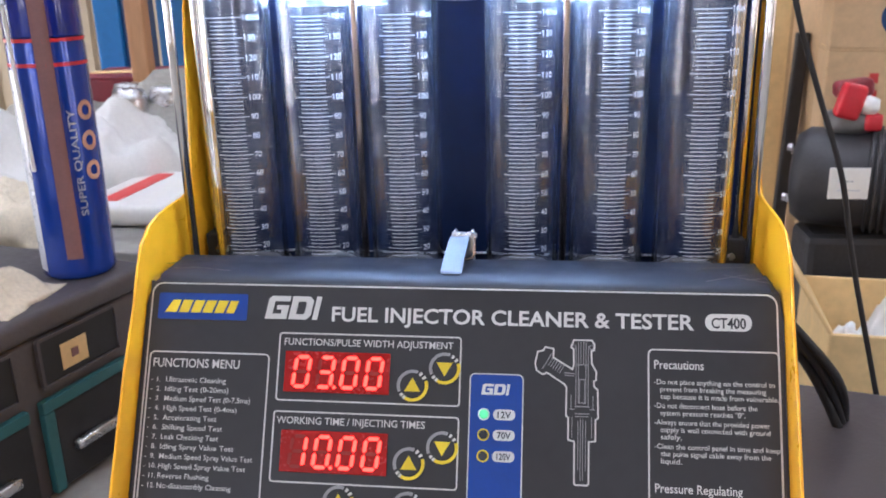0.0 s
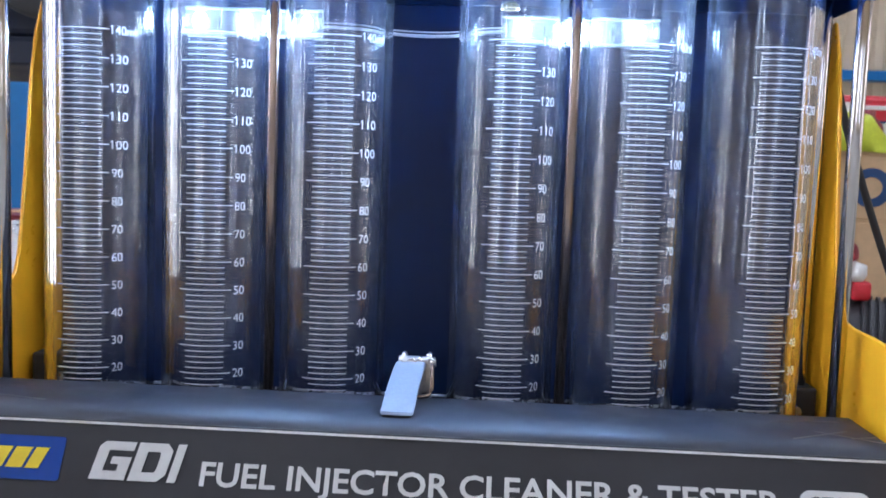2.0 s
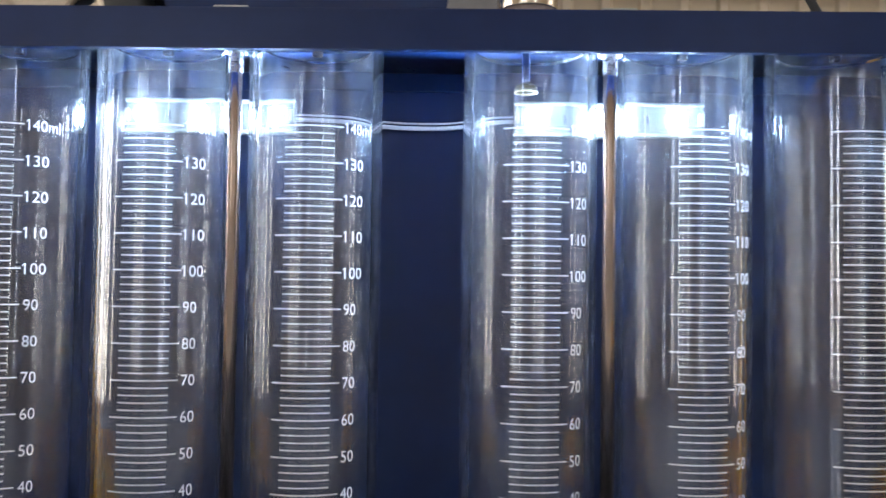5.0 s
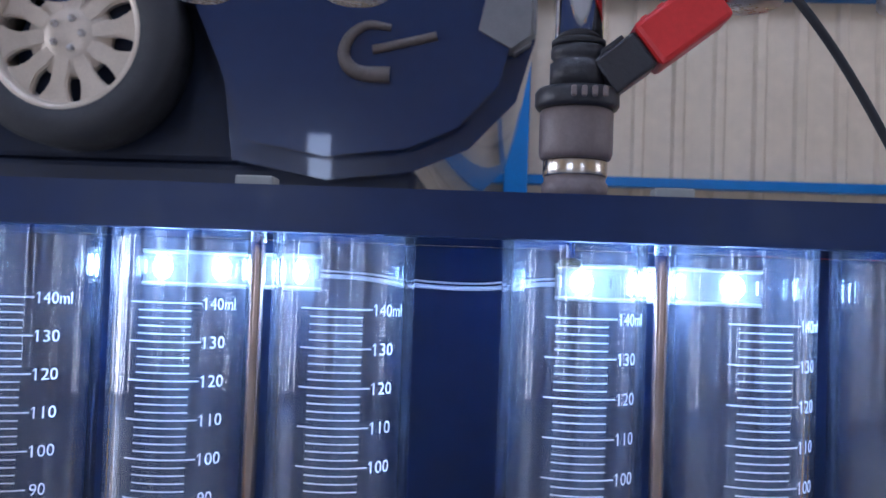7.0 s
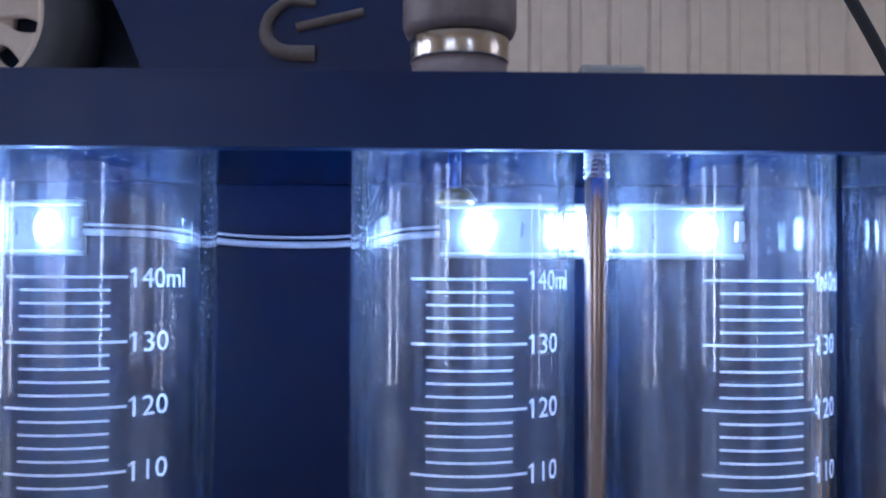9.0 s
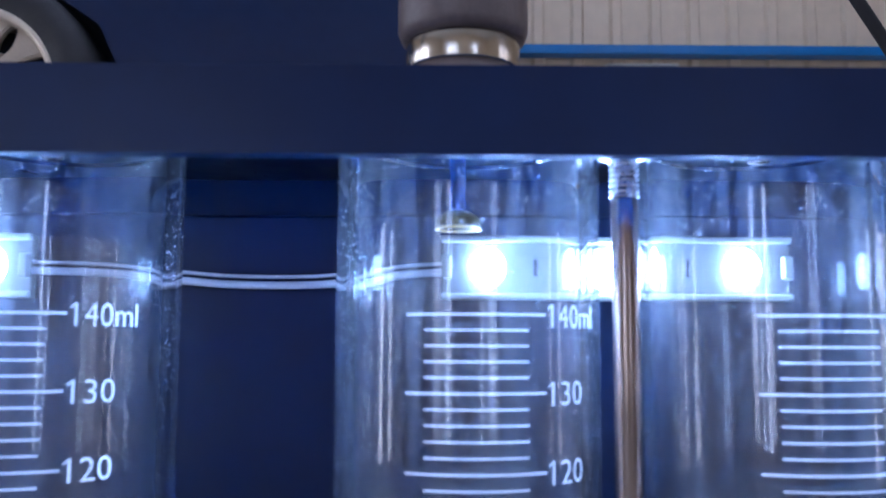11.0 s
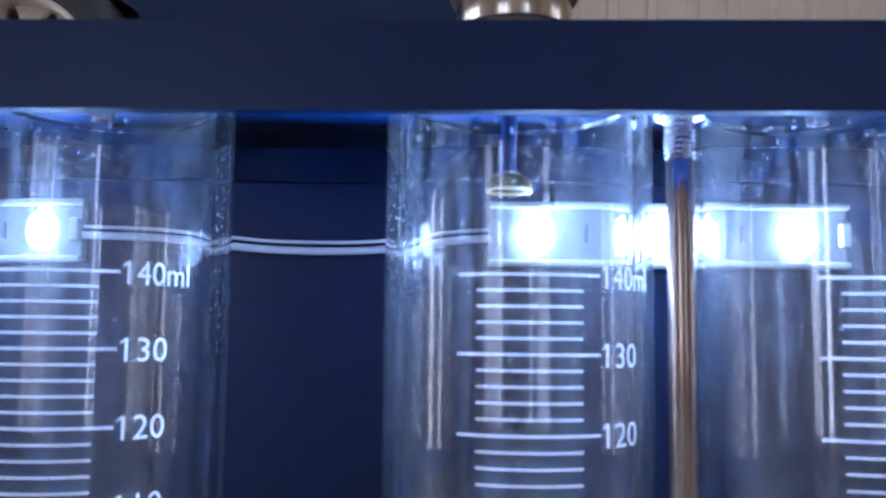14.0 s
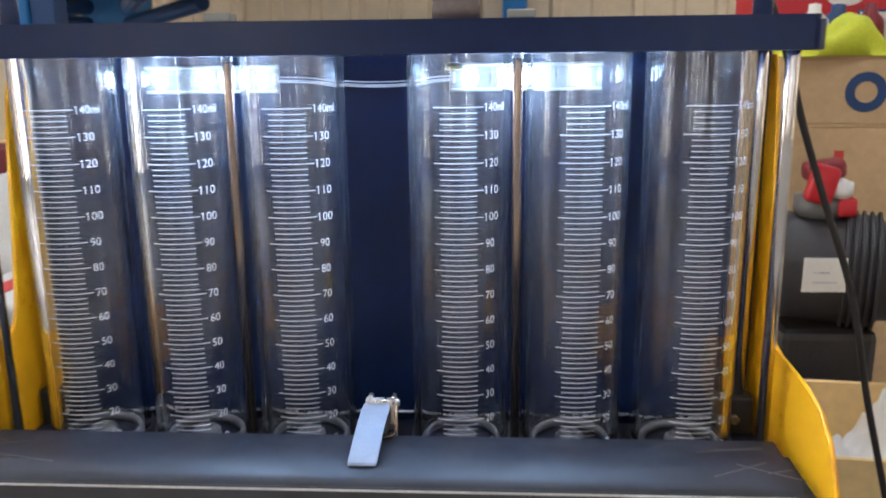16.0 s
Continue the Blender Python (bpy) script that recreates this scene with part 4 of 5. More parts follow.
# ---------------------------------------------------------------- car on a lift
car = thing("car", "dark blue car raised on a lift with an alloy wheel", "car", Matrix.Translation((-1.215, 2.2, 0.785)))
prof = [(-3.05, -0.24), (-3.00, -0.02), (-2.90, 0.22), (-2.70, 0.36), (-2.50, 0.36), (-2.28, 0.22), (-2.17, -0.02), (-2.13, -0.30), (-0.46, -0.30), (-0.42, -0.05), (-0.30, 0.22), (-0.10, 0.36), (0.12, 0.36), (0.32, 0.22), (0.43, -0.02), (0.47, -0.31), (0.75, -0.36), (1.00, -0.33), (1.16, -0.26), (1.29, -0.12), (1.34, 0.06), (1.33, 0.30), (1.27, 0.50), (1.05, 0.62), (0.20, 0.70), (-0.55, 1.12), (-0.95, 1.20), (-2.10, 1.20), (-2.75, 1.05), (-3.30, 0.72), (-3.55, 0.62), (-3.60, 0.20), (-3.50, -0.15)]
XZ = Matrix(((1, 0, 0, 0), (0, 0, 1, 0), (0, 1, 0, 0), (0, 0, 0, 1)))
cb = prism(prof, -0.05, 1.65, m=XZ)
bmesh.ops.bevel(cb, geom=[e for e in cb.edges if abs(e.verts[0].co.y - e.verts[1].co.y) < 1e-6 and (e.verts[0].co.x > 0.4 or e.verts[0].co.z > 0.5) and (e.verts[1].co.x > 0.4 or e.verts[1].co.z > 0.5)], offset=0.06, segments=4, affect="EDGES")
part("body", cb, M_CARPAINT, car, "glossy dark blue bodywork", smooth=35)
M_PANE = mat("dark_car_glass", (0.01, 0.012, 0.015), 0.06, 0, 0.1, 3, coat=0.5)
for sy in (-0.054, 1.650):
    for win in ([(-0.02, 0.74), (-0.58, 1.04), (-0.92, 1.10), (-0.92, 0.74)], [(-1.00, 0.74), (-1.00, 1.11), (-1.95, 1.11), (-1.95, 0.74)], [(-2.03, 0.74), (-2.03, 1.10), (-2.60, 1.00), (-2.95, 0.78)]):
        part("side_window", prism(win, sy, sy + 0.004, m=XZ), M_PANE, car, "dark side window")
part("underbody", box(-3.0, 1.0, 0.1, 1.55, -0.40, -0.31, 0.02), M_UNDER, car)
part("arch_liner", box(-0.50, 0.50, 0.14, 1.60, -0.305, 0.40, 0.02), M_UNDER, car)
part("arch_liner", box(-3.02, -2.15, 0.14, 1.60, -0.305, 0.40, 0.02), M_UNDER, car)
tyre = part("tyre", lathe([(0.225, -0.09), (0.285, -0.105), (0.318, -0.085), (0.325, -0.04), (0.325, 0.06), (0.31, 0.09), (0.225, 0.10)], 72, m=Matrix.Translation((0, 0, 0.03)) @ Matrix.Rotation(radians(90), 4, "X"), close=True), M_TYRE, car, "black tyre", smooth=40)
rim = part("rim", lathe([(0.235, -0.06), (0.235, 0.085), (0.226, 0.10), (0.214, 0.10), (0.205, 0.085), (0.200, 0.02), (0.205, -0.05)], 72, m=Matrix.Translation((0, 0, 0.03)) @ Matrix.Rotation(radians(90), 4, "X"), close=True), M_RIM, car, "pale cast alloy rim", smooth=40)
part("hub", lathe([(0.125, 0.030), (0.122, 0.050), (0.075, 0.060), (0.062, 0.068), (0.03, 0.07), (0.0, 0.068)], 40, m=Matrix.Translation((0, 0, 0.03)) @ Matrix.Rotation(radians(90), 4, "X")), M_RIM, rim, smooth=40)
for k in range(10):
    a = 2 * math.pi * k / 10 + 0.15
    sp = prism([(0.060, -0.021), (0.105, -0.026), (0.145, -0.025), (0.180, -0.040), (0.205, -0.064), (0.212, -0.064), (0.212, 0.064), (0.205, 0.064), (0.180, 0.040), (0.145, 0.025), (0.105, 0.026), (0.060, 0.021)], 0.035, 0.062, m=Matrix.Translation((0, 0, 0.03)) @ Matrix.Rotation(radians(90), 4, "X") @ Matrix.Rotation(a, 4, "Z"))
    bmesh.ops.bevel(sp, geom=list(sp.edges), offset=0.005, segments=2, affect="EDGES")
    part("spoke", sp, M_RIM, rim, smooth=50)
for k in range(5):
    a = 2 * math.pi * k / 5
    part("wheel_nut", lathe([(0.011, 0.06), (0.011, 0.078), (0.007, 0.083)], 6, m=Matrix.Translation((0, 0, 0.03)) @ Matrix.Rotation(radians(90), 4, "X") @ Matrix.Translation((0.045 * math.cos(a), 0.045 * math.sin(a), 0))), M_STEEL, rim)
part("brake_disc", lathe([(0.0, -0.02), (0.19, -0.02), (0.19, -0.03), (0.0, -0.03)][:3], 40, m=Matrix.Rotation(radians(90), 4, "X")), M_UNDER, car)
for dx, dy, turn in ((-2.60, 0.0, 0), (0.0, 1.60, 180), (-2.60, 1.60, 180)):
    at = Matrix.Translation((dx, dy, 0)) @ Matrix.Rotation(radians(turn), 4, "Z")
    for src in (tyre, rim):
        copy_thing(src, at)
# grey-brown C-shaped curve and short bar laid on the car's front flank
part("bumper_curve", tube_path(curve_points([(0.93, -0.052, 0.070), (0.86, -0.054, 0.075), (0.81, -0.056, 0.035), (0.80, -0.056, -0.02), (0.84, -0.056, -0.060), (0.93, -0.052, -0.065)], 30), lambda f: 0.010 + 0.014 * f, 10), M_DULL, car, "grey-brown C-shaped curve on the front of the car", smooth=60)
part("bumper_bar", tube_path([(0.88, -0.055, 0.005), (1.06, -0.05, 0.05)], 0.013, 10), M_DULL, car, smooth=60)
lamp_bm = prism([(1.16, 0.06), (1.27, 0.00), (1.34, 0.05), (1.34, 0.20), (1.28, 0.30), (1.20, 0.26)], -0.058, 0.30, m=XZ)
bmesh.ops.bevel(lamp_bm, geom=list(lamp_bm.edges), offset=0.015, segments=3, affect="EDGES")
part("headlamp", lamp_bm, M_GREY, car, "dull grey headlamp glass", smooth=50)
lift = thing("vehicle_lift", "blue painted vehicle lift column with carrying arms", "vehicle lift", Matrix.Translation((-1.9, 4.15, Z_FLOOR)))
part("column", box(-0.14, 0.14, -0.12, 0.12, 0.0, 2.8, 0.008), M_BLUESTEEL, lift)
part("base_plate", box(-0.3, 0.3, -0.3, 0.3, 0.0, 0.02, 0.003), M_DKBLUE, lift)
for sx in (-1, 1):
    arm = part("arm", tube_path([(sx * 0.1, -0.10, 1.49), (sx * 0.75, -1.55, 1.49)], 0.04, 12), M_DKBLUE, lift)
    part("pad", lathe([(0.06, 1.49), (0.06, 1.532)], 24, m=Matrix.Translation((sx * 0.72, -1.48, 0))), M_RUBBER, arm)
    part("arm", tube_path([(sx * 0.1, -0.10, 1.40), (sx * 0.6, -0.45, 1.49)], 0.04, 12), M_DKBLUE, lift)
post = thing("steel_post", "upright blue painted steel post with a darker flank", "post", Matrix.Translation((-1.14, 1.85, Z_FLOOR)))
part("post_front", box(-0.055, 0.02, -0.04, 0.04, 0.0, 1.44, 0.004), M_BLUESTEEL, post)
# right-hand strip of the post, coloured a darker blue than its front
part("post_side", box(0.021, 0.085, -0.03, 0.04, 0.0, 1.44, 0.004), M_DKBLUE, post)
part("foot_plate", box(-0.12, 0.15, -0.12, 0.12, 0.0, 0.012, 0.002), M_DKBLUE, post)


# ---------------------------------------------------------------- benches and what lies on them
def bench(x0, x1, y0, y1, z, label):
    b = thing("workbench", label, "workbench", Matrix.Translation(((x0 + x1) / 2, (y0 + y1) / 2, Z_FLOOR)))
    w, d, h = (x1 - x0) / 2, (y1 - y0) / 2, z - Z_FLOOR
    part("worktop", box(-w, w, -d, d, h - 0.035, h, 0.004), M_BENCH, b)
    for sx in (-1, 1):
        for sy in (-1, 1):
            part("leg", box(sx * (w - 0.04) - 0.025, sx * (w - 0.04) + 0.025, sy * (d - 0.04) - 0.025, sy * (d - 0.04) + 0.025, 0, h - 0.036, 0.003), M_GREY, b)
    return b


bench(-1.3, 1.3, -0.25, 0.30, -0.26, "worn grey workbench under the tester")
bench(0.26, 1.5, 0.32, 1.35, -0.40, "low worn grey bench holding cardboard boxes")
bench(-1.6, -0.30, 0.42, 1.5, -0.13, "worn grey bench covered with packaging")


def carton(x, y, z, w, d, h, turn, material, label, open_top=False):
    c = thing("cardboard_box", label, "cardboard box", Matrix.Translation((x, y, z)) @ Matrix.Rotation(radians(turn), 4, "Z"))
    t = 0.004
    for nm, bx in (("side_panel", (-w / 2, w / 2, -d / 2, -d / 2 + t, 0, h)), ("side_panel", (-w / 2, w / 2, d / 2 - t, d / 2, 0, h)), ("end_panel", (-w / 2, -w / 2 + t, -d / 2 + t, d / 2 - t, 0, h)), ("end_panel", (w / 2 - t, w / 2, -d / 2 + t, d / 2 - t, 0, h)), ("bottom_panel", (-w / 2 + t, w / 2 - t, -d / 2 + t, d / 2 - t, 0, t))):
        part(nm, box(*bx, 0.0015, 1), material, c)
    if open_top:
        for sx in (-1, 1):
            f = box(-0.001, 0.10, -d / 2, d / 2, -t / 2, t / 2, 0.001, 1)
            part("flap", shifted(f, Matrix.Translation((sx * w / 2, 0, h)) @ (Matrix.Rotation(radians(180), 4, "Z") if sx < 0 else Matrix()) @ Matrix.Rotation(radians(-58), 4, "Y")), material, c)
    else:
        part("flap", box(-w / 2, w / 2, -d / 2, -0.001, h, h + t, 0.001, 1), material, c)
        part("flap", box(-w / 2, w / 2, 0.001, d / 2, h, h + t, 0.001, 1), material, c)
        part("tape", box(-w / 2, w / 2, -0.025, 0.025, h + t + 0.0002, h + t + 0.001), M_CARD2, c)
    return c


def crumpled(nm, label, category, x, y, z, w, d, h, material, seed, rough=1.0, peaks=2):
    """A slack sheet or bag: a folded mound."""
    bm = bmesh.new()
    n = 34
    grid = []
    for i in range(n + 1):
        row = []
        for j in range(n + 1):
            u, v = i / n * 2 - 1, j / n * 2 - 1
            r = max(0.0, 1 - (abs(u) ** 2.4 + abs(v) ** 2.4))
            k = noise.noise(Vector((u * 1.6 + seed, v * 1.6, seed))) * 0.55 + 0.75
            f = abs(noise.noise(Vector((u * 4 + seed, v * 4, 3.1)))) * 0.35 + abs(noise.noise(Vector((u * 9, v * 9 + seed, 1.7)))) * 0.14
            zz = h * (r ** 0.55) * (k - rough * f)
            wob = noise.noise(Vector((u * 3, v * 3, seed + 9))) * 0.06
            row.append(bm.verts.new((w / 2 * (u + wob), d / 2 * (v + wob), max(0.0, zz))))
        grid.append(row)
    for i in range(n):
        for j in range(n):
            bm.faces.new((grid[i][j], grid[i + 1][j], grid[i + 1][j + 1], grid[i][j + 1]))
    ob = obj(nm, bm, material, m=Matrix.Translation((x, y, z)), smooth=70)
    so = ob.modifiers.new("thickness", "SOLIDIFY")
    so.thickness = 0.0015
    return tagged(ob, label, category)


# drawer cabinet beside the tester
cab = thing("drawer_cabinet", "dark grey plastic drawer cabinet with teal drawer edges", "drawer cabinet", Matrix.Translation((-0.3558, 0.2204, -0.26)) @ Matrix.Rotation(radians(-15.3), 4, "Z"))
part("body", box(-0.34, 0.0, -0.42, 0.048, 0.0, 0.148, 0.004, 3), M_ORG, cab, smooth=40)
part("top_tray", box(-0.345, 0.004, -0.425, 0.052, 0.149, 0.170, 0.006, 3), M_ORG, cab, smooth=40)
for a in (-0.104, -0.222, -0.340):
    b = a + 0.104
    dr = part("drawer", box(0.0005, 0.0035, a + 0.010, b - 0.006, 0.104, 0.145, 0.001), M_RUBBER, cab, "dark drawer front with a card label")
    part("rim", shifted(line_frame(a + 0.007, b - 0.003, 0.101, 0.1475, 0.004, 0.003, 0.0005, 0.0050), Matrix(((0, 0, 1, 0), (1, 0, 0, 0), (0, 1, 0, 0), (0, 0, 0, 1)))), M_ORG, dr)
    part("card_label", box(0.0037, 0.0043, a + 0.031, a + 0.061, 0.110, 0.134, 0.0002, 1), M_CARD2, dr)
    part("label_print", box(0.0044, 0.0047, a + 0.042, a + 0.050, 0.118, 0.126), M_BROWNPRINT, dr)
    lower = part("drawer", box(0.0005, 0.005, a + 0.0125, b, 0.004, 0.080, 0.002), M_RUBBER, cab, "dark drawer with a teal edge")
    part("teal_edge", box(0.0005, 0.0075, a, b, 0.0815, 0.0925, 0.001, 2), M_TEAL, lower)
    part("teal_edge", box(0.0005, 0.0075, a, a + 0.0115, 0.004, 0.0810, 0.001, 2), M_TEAL, lower)
    part("handle", box(0.0055, 0.0140, a + 0.026, a + 0.082, 0.034, 0.044, 0.003, 3), M_STEEL, lower, "brushed metal pull", smooth=50)
crumpled("rag", "crumpled cream rag on the drawer cabinet", "rag", -0.440, 0.160, -0.0895, 0.10, 0.09, 0.026, M_CREAM, 4.2)
hose = obj("hose", tube_path(curve_points([(-0.50, 0.05, -0.084), (-0.44, 0.14, -0.05), (-0.45, 0.16, -0.03), (-0.50, 0.17, 0.0), (-0.56, 0.2, -0.084)], 30), 0.005, 10), M_RUBBER, smooth=60)
tagged(hose, "thin black hose lying on the drawer cabinet", "hose")

# spray can
can = thing("spray_can", "tall blue aerosol can with a white spray straw", "spray can", Matrix.Translation((-0.397, 0.243, -0.0898)) @ Matrix.Diagonal((1, 1, 1.05, 1)))
part("can_body", lathe([(0.029, 0.0), (0.0325, 0.003), (0.0330, 0.008), (0.0330, 0.200), (0.0322, 0.206), (0.0318, 0.209)], 48), M_CANBLUE, can, smooth=35)
part("cap", lathe([(0.0326, 0.2095), (0.0330, 0.211), (0.0328, 0.262), (0.0316, 0.274), (0.027, 0.280), (0.0, 0.281)], 48), M_CAP, can, "dark blue plastic cap", smooth=35)


def wrap(bm, r, turn):
    for v in bm.verts:
        a = v.co.x / r + turn
        v.co = Vector(((r + v.co.z) * math.sin(a), -(r + v.co.z) * math.cos(a), v.co.y))
    return bm


def sheet(x0, x1, y0, y1, n=10):
    bm = bmesh.new()
    row = [[bm.verts.new((x0 + (x1 - x0) * i / n, y, 0.0003)) for y in (y0, y1)] for i in range(n + 1)]
    for a, b in zip(row, row[1:]):
        bm.faces.new((a[0], b[0], b[1], a[1]))
    return bm


for z, hgt in ((0.1860, 0.003), (0.2060, 0.0028)):
    part("red_band", wrap(sheet(-0.1, 0.1, z, z + hgt, 50), 0.0330, 0), M_RED, can)
part("brown_band", wrap(sheet(-0.007, 0.007, 0.020, 0.262), 0.0330, 0.45), M_BROWNPRINT, can)
part("silver_band", wrap(sheet(-0.018, 0.012, 0.008, 0.184), 0.0330, -0.82), M_CANSILVER, can)
lt = text_bm("SUPER QUALITY", 0.0062, 0.092, 0.01)
bmesh.ops.transform(lt, matrix=Matrix.Translation((0.0175, 0.058, 0.0007)) @ Matrix.Rotation(radians(90), 4, "Z"), verts=lt.verts)
part("lettering", wrap(lt, 0.0330, 0.45), M_CANSILVER, can)
for k in range(3):
    part("ring_print", wrap(shifted(lathe([(0.0045, 0), (0.0085, 0), (0.0085, 0.0002), (0.0045, 0.0002)], 24, close=True), Matrix.Translation((0.0300, 0.148 - k * 0.026, 0.0004))), 0.0330, 0.45), M_PEACH, can)
part("straw", tube_path([(-0.013, -0.0345, 0.245), (-0.008, -0.0355, 0.10)], 0.0018, 10), M_PAPER, can, "white spray straw", smooth=60)
part("straw_holder", box(-0.017, -0.009, -0.037, -0.0325, 0.236, 0.256, 0.001), M_CANSILVER, can)

# packaging on the left bench
crumpled("plastic_bag", "crumpled white plastic bag on the bench", "plastic bag", -0.61, 0.80, -0.129, 0.22, 0.28, 0.14, M_BAG, 1.3, 0.6)
crumpled("plastic_bag", "large slack white plastic bag on the bench", "plastic bag", -0.80, 0.60, -0.129, 0.36, 0.40, 0.17, M_BAG, 7.7, 0.6)
crumpled("rag", "crumpled cream rag on the bench", "rag", -0.62, 0.50, -0.129, 0.20, 0.14, 0.07, M_CREAM, 2.8)
crumpled("rag", "crumpled grey cloth on the bench", "rag", -0.72, 0.95, -0.129, 0.50, 0.40, 0.16, M_CHECK, 5.8)
pk = thing("parcel", "flat white parcel with a red stripe", "parcel", Matrix.Translation((-0.490, 0.615, -0.128)) @ Matrix.Rotation(radians(-3), 4, "Z"))
part("wrapper", box(-0.075, 0.055, -0.10, 0.11, 0.0, 0.028, 0.009, 3), M_BAG, pk, smooth=50)
part("stripe", box(-0.045, -0.018, -0.075, 0.085, 0.0282, 0.0290), M_TAPE, pk)
carton(-0.72, 1.15, -0.129, 0.26, 0.2, 0.13, 8, M_MAROON, "closed maroon carton on the bench")
carton(-0.46, 0.95, -0.129, 0.12, 0.12, 0.075, 20, M_BLUESTEEL, "small blue carton on the bench")
plank = obj("plank", box(-0.017, 0.017, -0.015, 0.015, 0, 0.29, 0.003), M_WOOD, m=Matrix.Translation((-0.690, 1.03, -0.129)))
tagged(plank, "upright planed wooden plank", "plank")
pots = [(-0.66, 0.90, 0.030), (-0.61, 0.93, 0.026), (-0.70, 0.98, 0.028)]
for x, y, r in pots:
    p = obj("steel_canister", lathe([(r, 0), (r, 0.115), (r * 0.8, 0.13), (0, 0.133)], 28), M_STEEL, m=Matrix.Translation((x, y, -0.129)), smooth=40)
    tagged(p, "small bright steel canister", "canister", group="canisters on the bench")

# right bench
carton(0.565, 1.02, -0.399, 0.20, 0.20, 0.54, 4, M_CARD, "tall closed brown cardboard box")
carton(0.80, 1.02, -0.399, 0.22, 0.24, 0.50, -5, M_CARD, "tall closed brown cardboard box")
upper = carton(0.56, 0.86, 0.06, 0.22, 0.10, 0.085, -8, M_CARD, "shallow brown cardboard box with a dark ring print")
part("ring_print", shifted(lathe([(0.014, 0), (0.026, 0), (0.026, 0.0006), (0.014, 0.0006)], 28, close=True), Matrix.Translation((-0.02, -0.0503, 0.042)) @ Matrix.Rotation(radians(90), 4, "X")), M_DKBLUE, upper)
front_box = carton(0.56, 0.86, -0.399, 0.22, 0.10, 0.455, -8, M_CARD, "tall closed brown cardboard box with a red dashed print")
for k in range(6):
    part("red_dash", box(-0.052, -0.040, -0.0512, -0.0504, 0.29 + k * 0.024, 0.304 + k * 0.024), M_TAPE, front_box)
sheet_board = obj("cardboard_sheet", box(-0.022, 0.022, -0.004, 0.004, 0.0, 0.53, 0.001), M_CARD2, m=Matrix.Translation((0.405, 0.98, -0.399)) @ Matrix.Rotation(radians(6), 4, "Z"))
tagged(sheet_board, "narrow pale cardboard sheet standing upright", "cardboard sheet")
strut = obj("strut", box(-0.010, 0.010, -0.010, 0.010, 0.0, 0.47, 0.003), M_MOTOR, m=Matrix.Translation((0.438, 1.0, -0.399)) @ Matrix.Rotation(radians(2), 4, "Y"))
tagged(strut, "black metal strut standing between boxes", "strut")
board = obj("cardboard_sheet", box(-0.035, 0.035, -0.004, 0.004, 0.0, 0.52, 0.001), M_CARD, m=Matrix.Translation((0.470, 1.09, -0.399)))
tagged(board, "brown cardboard sheet standing upright", "cardboard sheet")
crumpled("cap", "lime yellow fabric cap lying on a box", "cap", 0.50, 0.86, 0.1492, 0.16, 0.10, 0.07, M_LIME, 3.3, 0.3)
ob_ = carton(0.425, 0.42, -0.399, 0.17, 0.18, 0.222, -6, M_CARD2, "open pale cardboard box with white paper inside", True)
crumpled("paper", "crumpled white paper in an open box", "paper", 0.425, 0.42, -0.30, 0.14, 0.15, 0.17, M_PAPER, 6.1, 0.8)

mo = thing("motor", "black cast motor housing with a white label", "motor", Matrix.Translation((0.412, 0.622, -0.399)))
turned = Matrix.Translation((0.03, 0, 0.315)) @ Matrix.Rotation(radians(90), 4, "Y") @ Matrix.Rotation(radians(20), 4, "X")
part("stand", box(-0.04, 0.07, -0.04, 0.04, 0.0, 0.25, 0.01), M_MOTOR, mo)
part("housing", lathe([(0.025, -0.085), (0.052, -0.080), (0.062, -0.066), (0.063, 0.040), (0.056, 0.046), (0.054, 0.075), (0.025, 0.085)], 40, m=turned), M_MOTOR, mo, smooth=35)
for k in range(5):
    part("fin", lathe([(0.061, 0), (0.067, 0.001), (0.067, 0.004), (0.061, 0.005)], 40, m=turned @ Matrix.Translation((0, 0, 0.005 + 0.008 * k)), close=True), M_MOTOR, mo)
for k in range(4):
    part("bolt", lathe([(0.005, 0), (0.005, 0.006), (0.003, 0.007)], 6, m=turned @ Matrix.Rotation(radians(90 * k + 30), 4, "Z") @ Matrix.Translation((0.045, 0, -0.090))), M_STEEL, mo)
part("label_plate", box(-0.032, 0.014, -0.0690, -0.0677, 0.306, 0.344, 0.0004, 1), M_PAPER, mo, "white paper label")
for k in range(2):
    part("label_print", box(-0.022, 0.004 - 0.008 * k, -0.0697, -0.0692, 0.316 + k * 0.011, 0.3174 + k * 0.011), M_CANSILVER, mo)
br = [(0.0, 0.0), (0.035, 0.0), (0.085, 0.13), (0.075, 0.20), (0.04, 0.20), (0.03, 0.13)]
bk = prism(br, -0.012, 0.012, m=Matrix.Translation((0.478, 0.555, -0.399)) @ Matrix.Rotation(radians(90), 4, "X") @ Matrix.Diagonal((-1, 1, 1, 1)))
bmesh.ops.bevel(bk, geom=list(bk.edges), offset=0.003, segments=2, affect="EDGES")
tagged(obj("bracket", bk, M_GREY), "grey cast bracket leaning on the motor", "bracket")
rd = thing("valve_head", "red plastic valve cover on a dark fitting", "valve", Matrix.Translation((0.420, 0.63, -0.024)) @ Matrix.Scale(0.74, 4))
part("fitting", lathe([(0.035, 0.0), (0.040, 0.01), (0.040, 0.03), (0.02, 0.036)], 28), M_GREY, rd, smooth=40)
part("red_cover", shifted(box(-0.045, -0.005, -0.045, -0.02, 0.02, 0.078, 0.008, 3), Matrix.Rotation(radians(14), 4, "Y")), M_RED, rd, smooth=50)
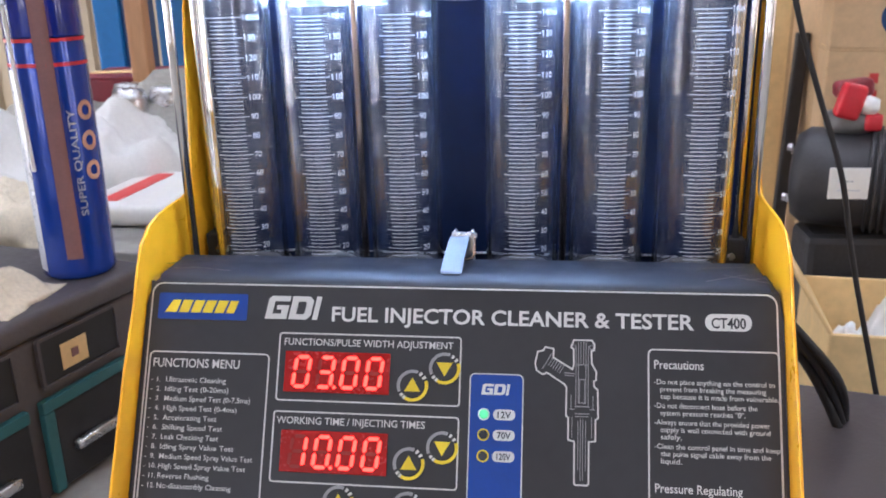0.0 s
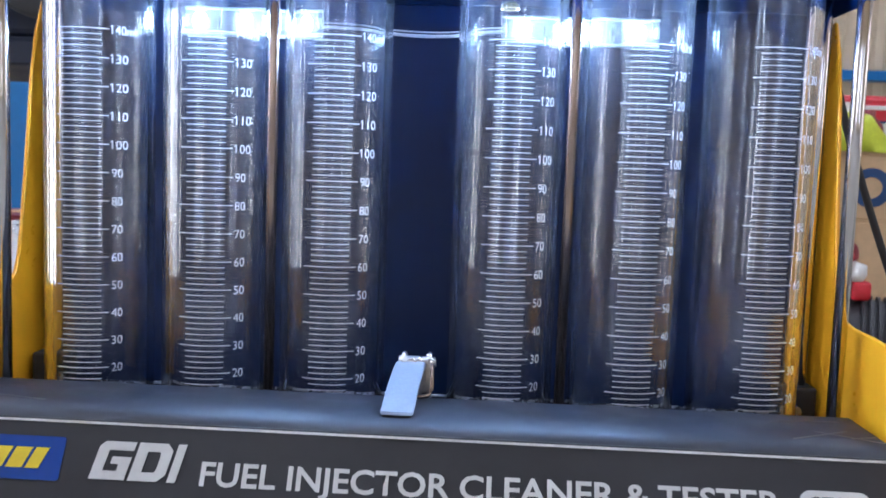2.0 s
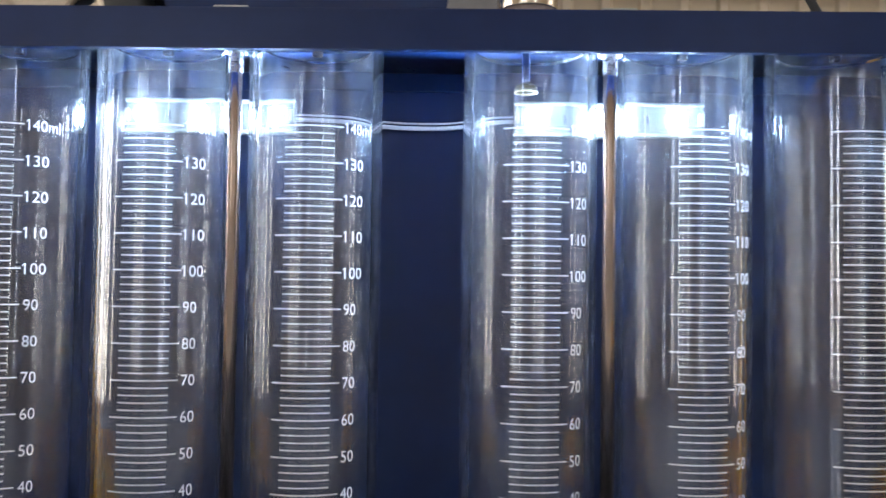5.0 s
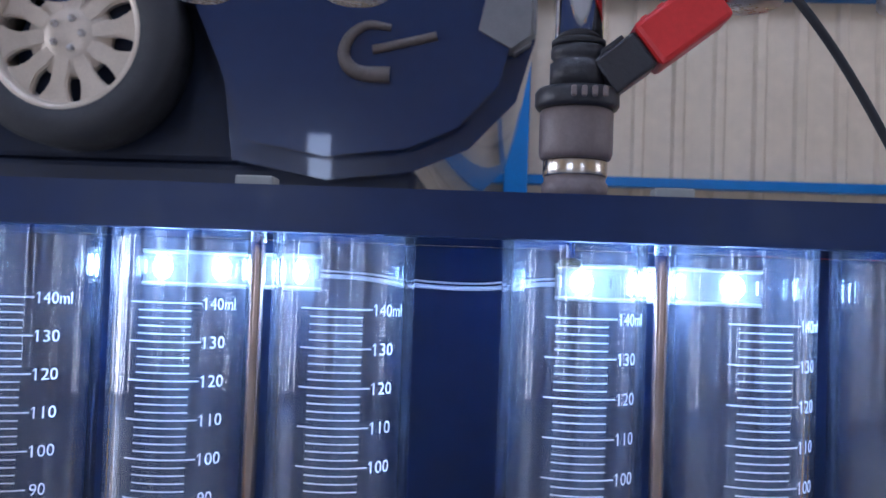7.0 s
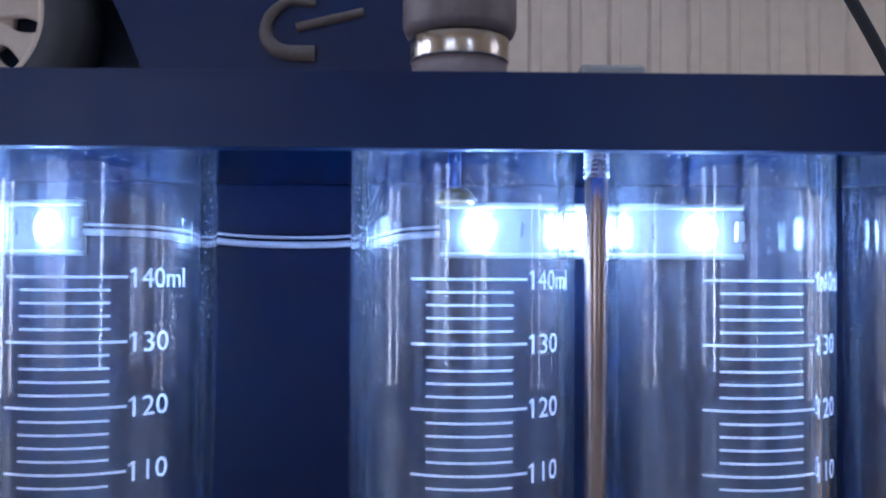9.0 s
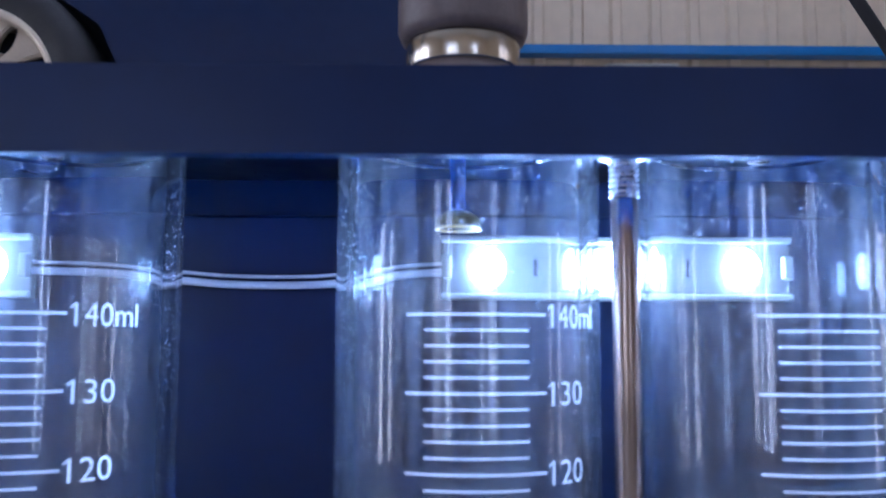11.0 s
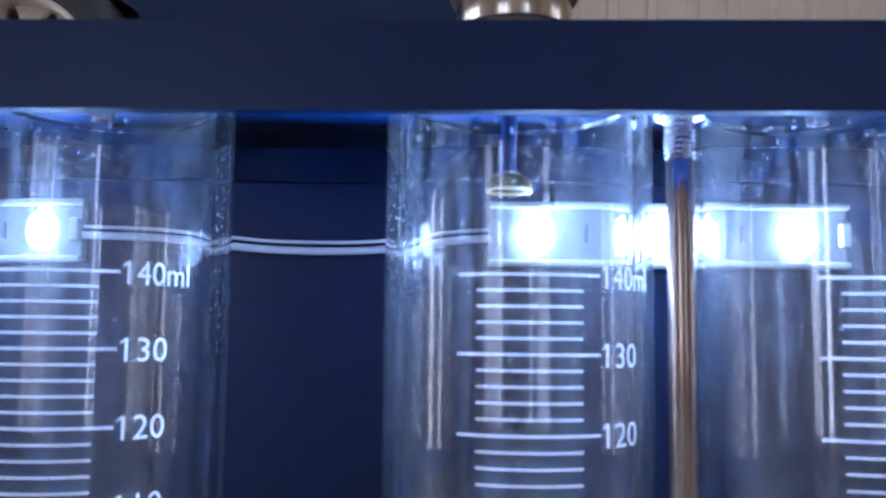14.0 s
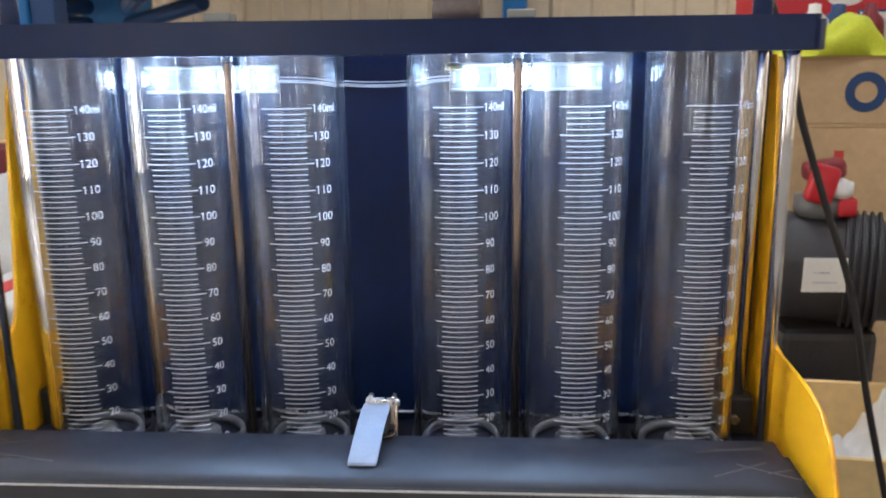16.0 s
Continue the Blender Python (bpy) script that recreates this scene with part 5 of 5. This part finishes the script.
part("red_cover", shifted(box(-0.02, 0.04, -0.02, 0.02, 0.055, 0.085, 0.01, 3), Matrix.Rotation(radians(-8), 4, "Y")), M_MAROON, rd, smooth=50)
part("pale_knob", lathe([(0.012, 0.036), (0.017, 0.045), (0.016, 0.06), (0.0, 0.066)], 24, m=Matrix.Translation((0.018, -0.03, -0.003))), M_PAPER, rd, smooth=50)
part("red_lug", box(0.012, 0.04, -0.045, -0.015, 0.005, 0.034, 0.006, 2), M_RED, rd, smooth=50)

chest = thing("tool_chest", "red steel tool chest with pale trim", "tool chest", Matrix.Translation((0.66, 1.22, -0.399)))
part("chest_body", box(-0.17, 0.24, -0.07, 0.10, 0.0, 0.655, 0.008), M_RED, chest)
for k in range(3):
    part("chest_drawer", box(-0.155, 0.225, -0.078, -0.0705, 0.425 + k * 0.075, 0.49 + k * 0.075, 0.002), M_RED, chest)
    part("trim", box(-0.15, 0.22, -0.0815, -0.0785, 0.48 + k * 0.075, 0.487 + k * 0.075, 0.0008, 1), M_PAPER, chest)
oval = lathe([(0.0, 0.0), (0.028, 0.0), (0.028, 0.0012), (0.0, 0.0014)], 32, m=Matrix.Translation((-0.042, -0.0822, 0.630)) @ Matrix.Diagonal((1, 1, 0.42, 1)) @ Matrix.Rotation(radians(90), 4, "X"))
part("oval_label", oval, M_PAPER, chest, "white oval label")
part("card_label", box(-0.020, 0.060, -0.0835, -0.0820, 0.588, 0.612, 0.0004, 1), M_DKBLUE, chest, "white card label with a blue edge")
part("card_face", box(-0.016, 0.056, -0.0842, -0.0837, 0.592, 0.608), M_PAPER, chest)
tin = thing("small_box", "small yellow and black box on a cardboard box", "box", Matrix.Translation((0.490, 0.975, 0.1462)) @ Matrix.Rotation(radians(12), 4, "Z"))
part("box_body", box(-0.022, 0.022, -0.016, 0.016, 0.0, 0.030, 0.002), M_MOTOR, tin)
part("yellow_face", box(-0.020, 0.020, -0.0172, -0.0162, 0.004, 0.018), M_YPRINT, tin, "yellow printed face")
for k, (x, y, z, mt, rad) in enumerate(((0.520, 0.99, 0.1462, M_PAPER, 0.022), (0.565, 1.02, 0.1462, M_DKBLUE, 0.026), (0.605, 1.0, 0.1462, M_MAROON, 0.020), (0.640, 0.99, 0.1462, M_PAPER, 0.019), (0.75, 0.97, 0.1062, M_DKBLUE, 0.026), (0.81, 0.98, 0.1062, M_PAPER, 0.025))):
    b = obj("bottle", lathe([(rad, 0), (rad, 0.04), (rad * 0.9, 0.05), (rad * 0.4, 0.062), (rad * 0.4, 0.072), (0, 0.074)], 24), mt, m=Matrix.Translation((x, y, z)), smooth=40)
    tagged(b, "small bottle standing on a cardboard box", "bottle", group="bottles on the boxes")

# hanging cable and the loom behind the tester
cable = obj("hanging_cable", tube_path(curve_points([(0.02, 0.125, 0.415), (0.085, 0.122, 0.345), (0.141, 0.12, 0.288), (0.180, 0.12, 0.227), (0.202, 0.12, 0.176), (0.217, 0.12, 0.129), (0.232, 0.12, 0.088), (0.252, 0.12, 0.034), (0.267, 0.12, -0.030), (0.295, 0.12, -0.132), (0.33, 0.13, -0.25)], 80), 0.0020, 12), M_RUBBER, smooth=60)
tagged(cable, "thin black cable hanging beside the tester", "cable")
for k in range(3):
    c = obj("loom_cable", tube_path(curve_points([(0.180, 0.03 + 0.008 * k, -0.02), (0.205 + 0.005 * k, 0.04, -0.055), (0.235 + 0.007 * k, 0.06, -0.10), (0.27, 0.07 + 0.01 * k, -0.17), (0.31, 0.10, -0.252)], 30), 0.0032, 10), M_RUBBER, smooth=60)
    tagged(c, "black cable running down behind the tester", "cable", group="cables behind the tester")
tray = thing("equipment_case", "black plastic case beside the tester", "case", Matrix.Translation((0.27, 0.02, -0.26)) @ Matrix.Rotation(radians(-14), 4, "Z"))
part("case_body", box(-0.07, 0.16, -0.16, 0.10, 0.0, 0.105, 0.012, 3), M_ORG, tray, smooth=40)
part("case_lid", box(-0.075, 0.165, -0.165, 0.105, 0.106, 0.130, 0.010, 3), M_ORG, tray, smooth=40)
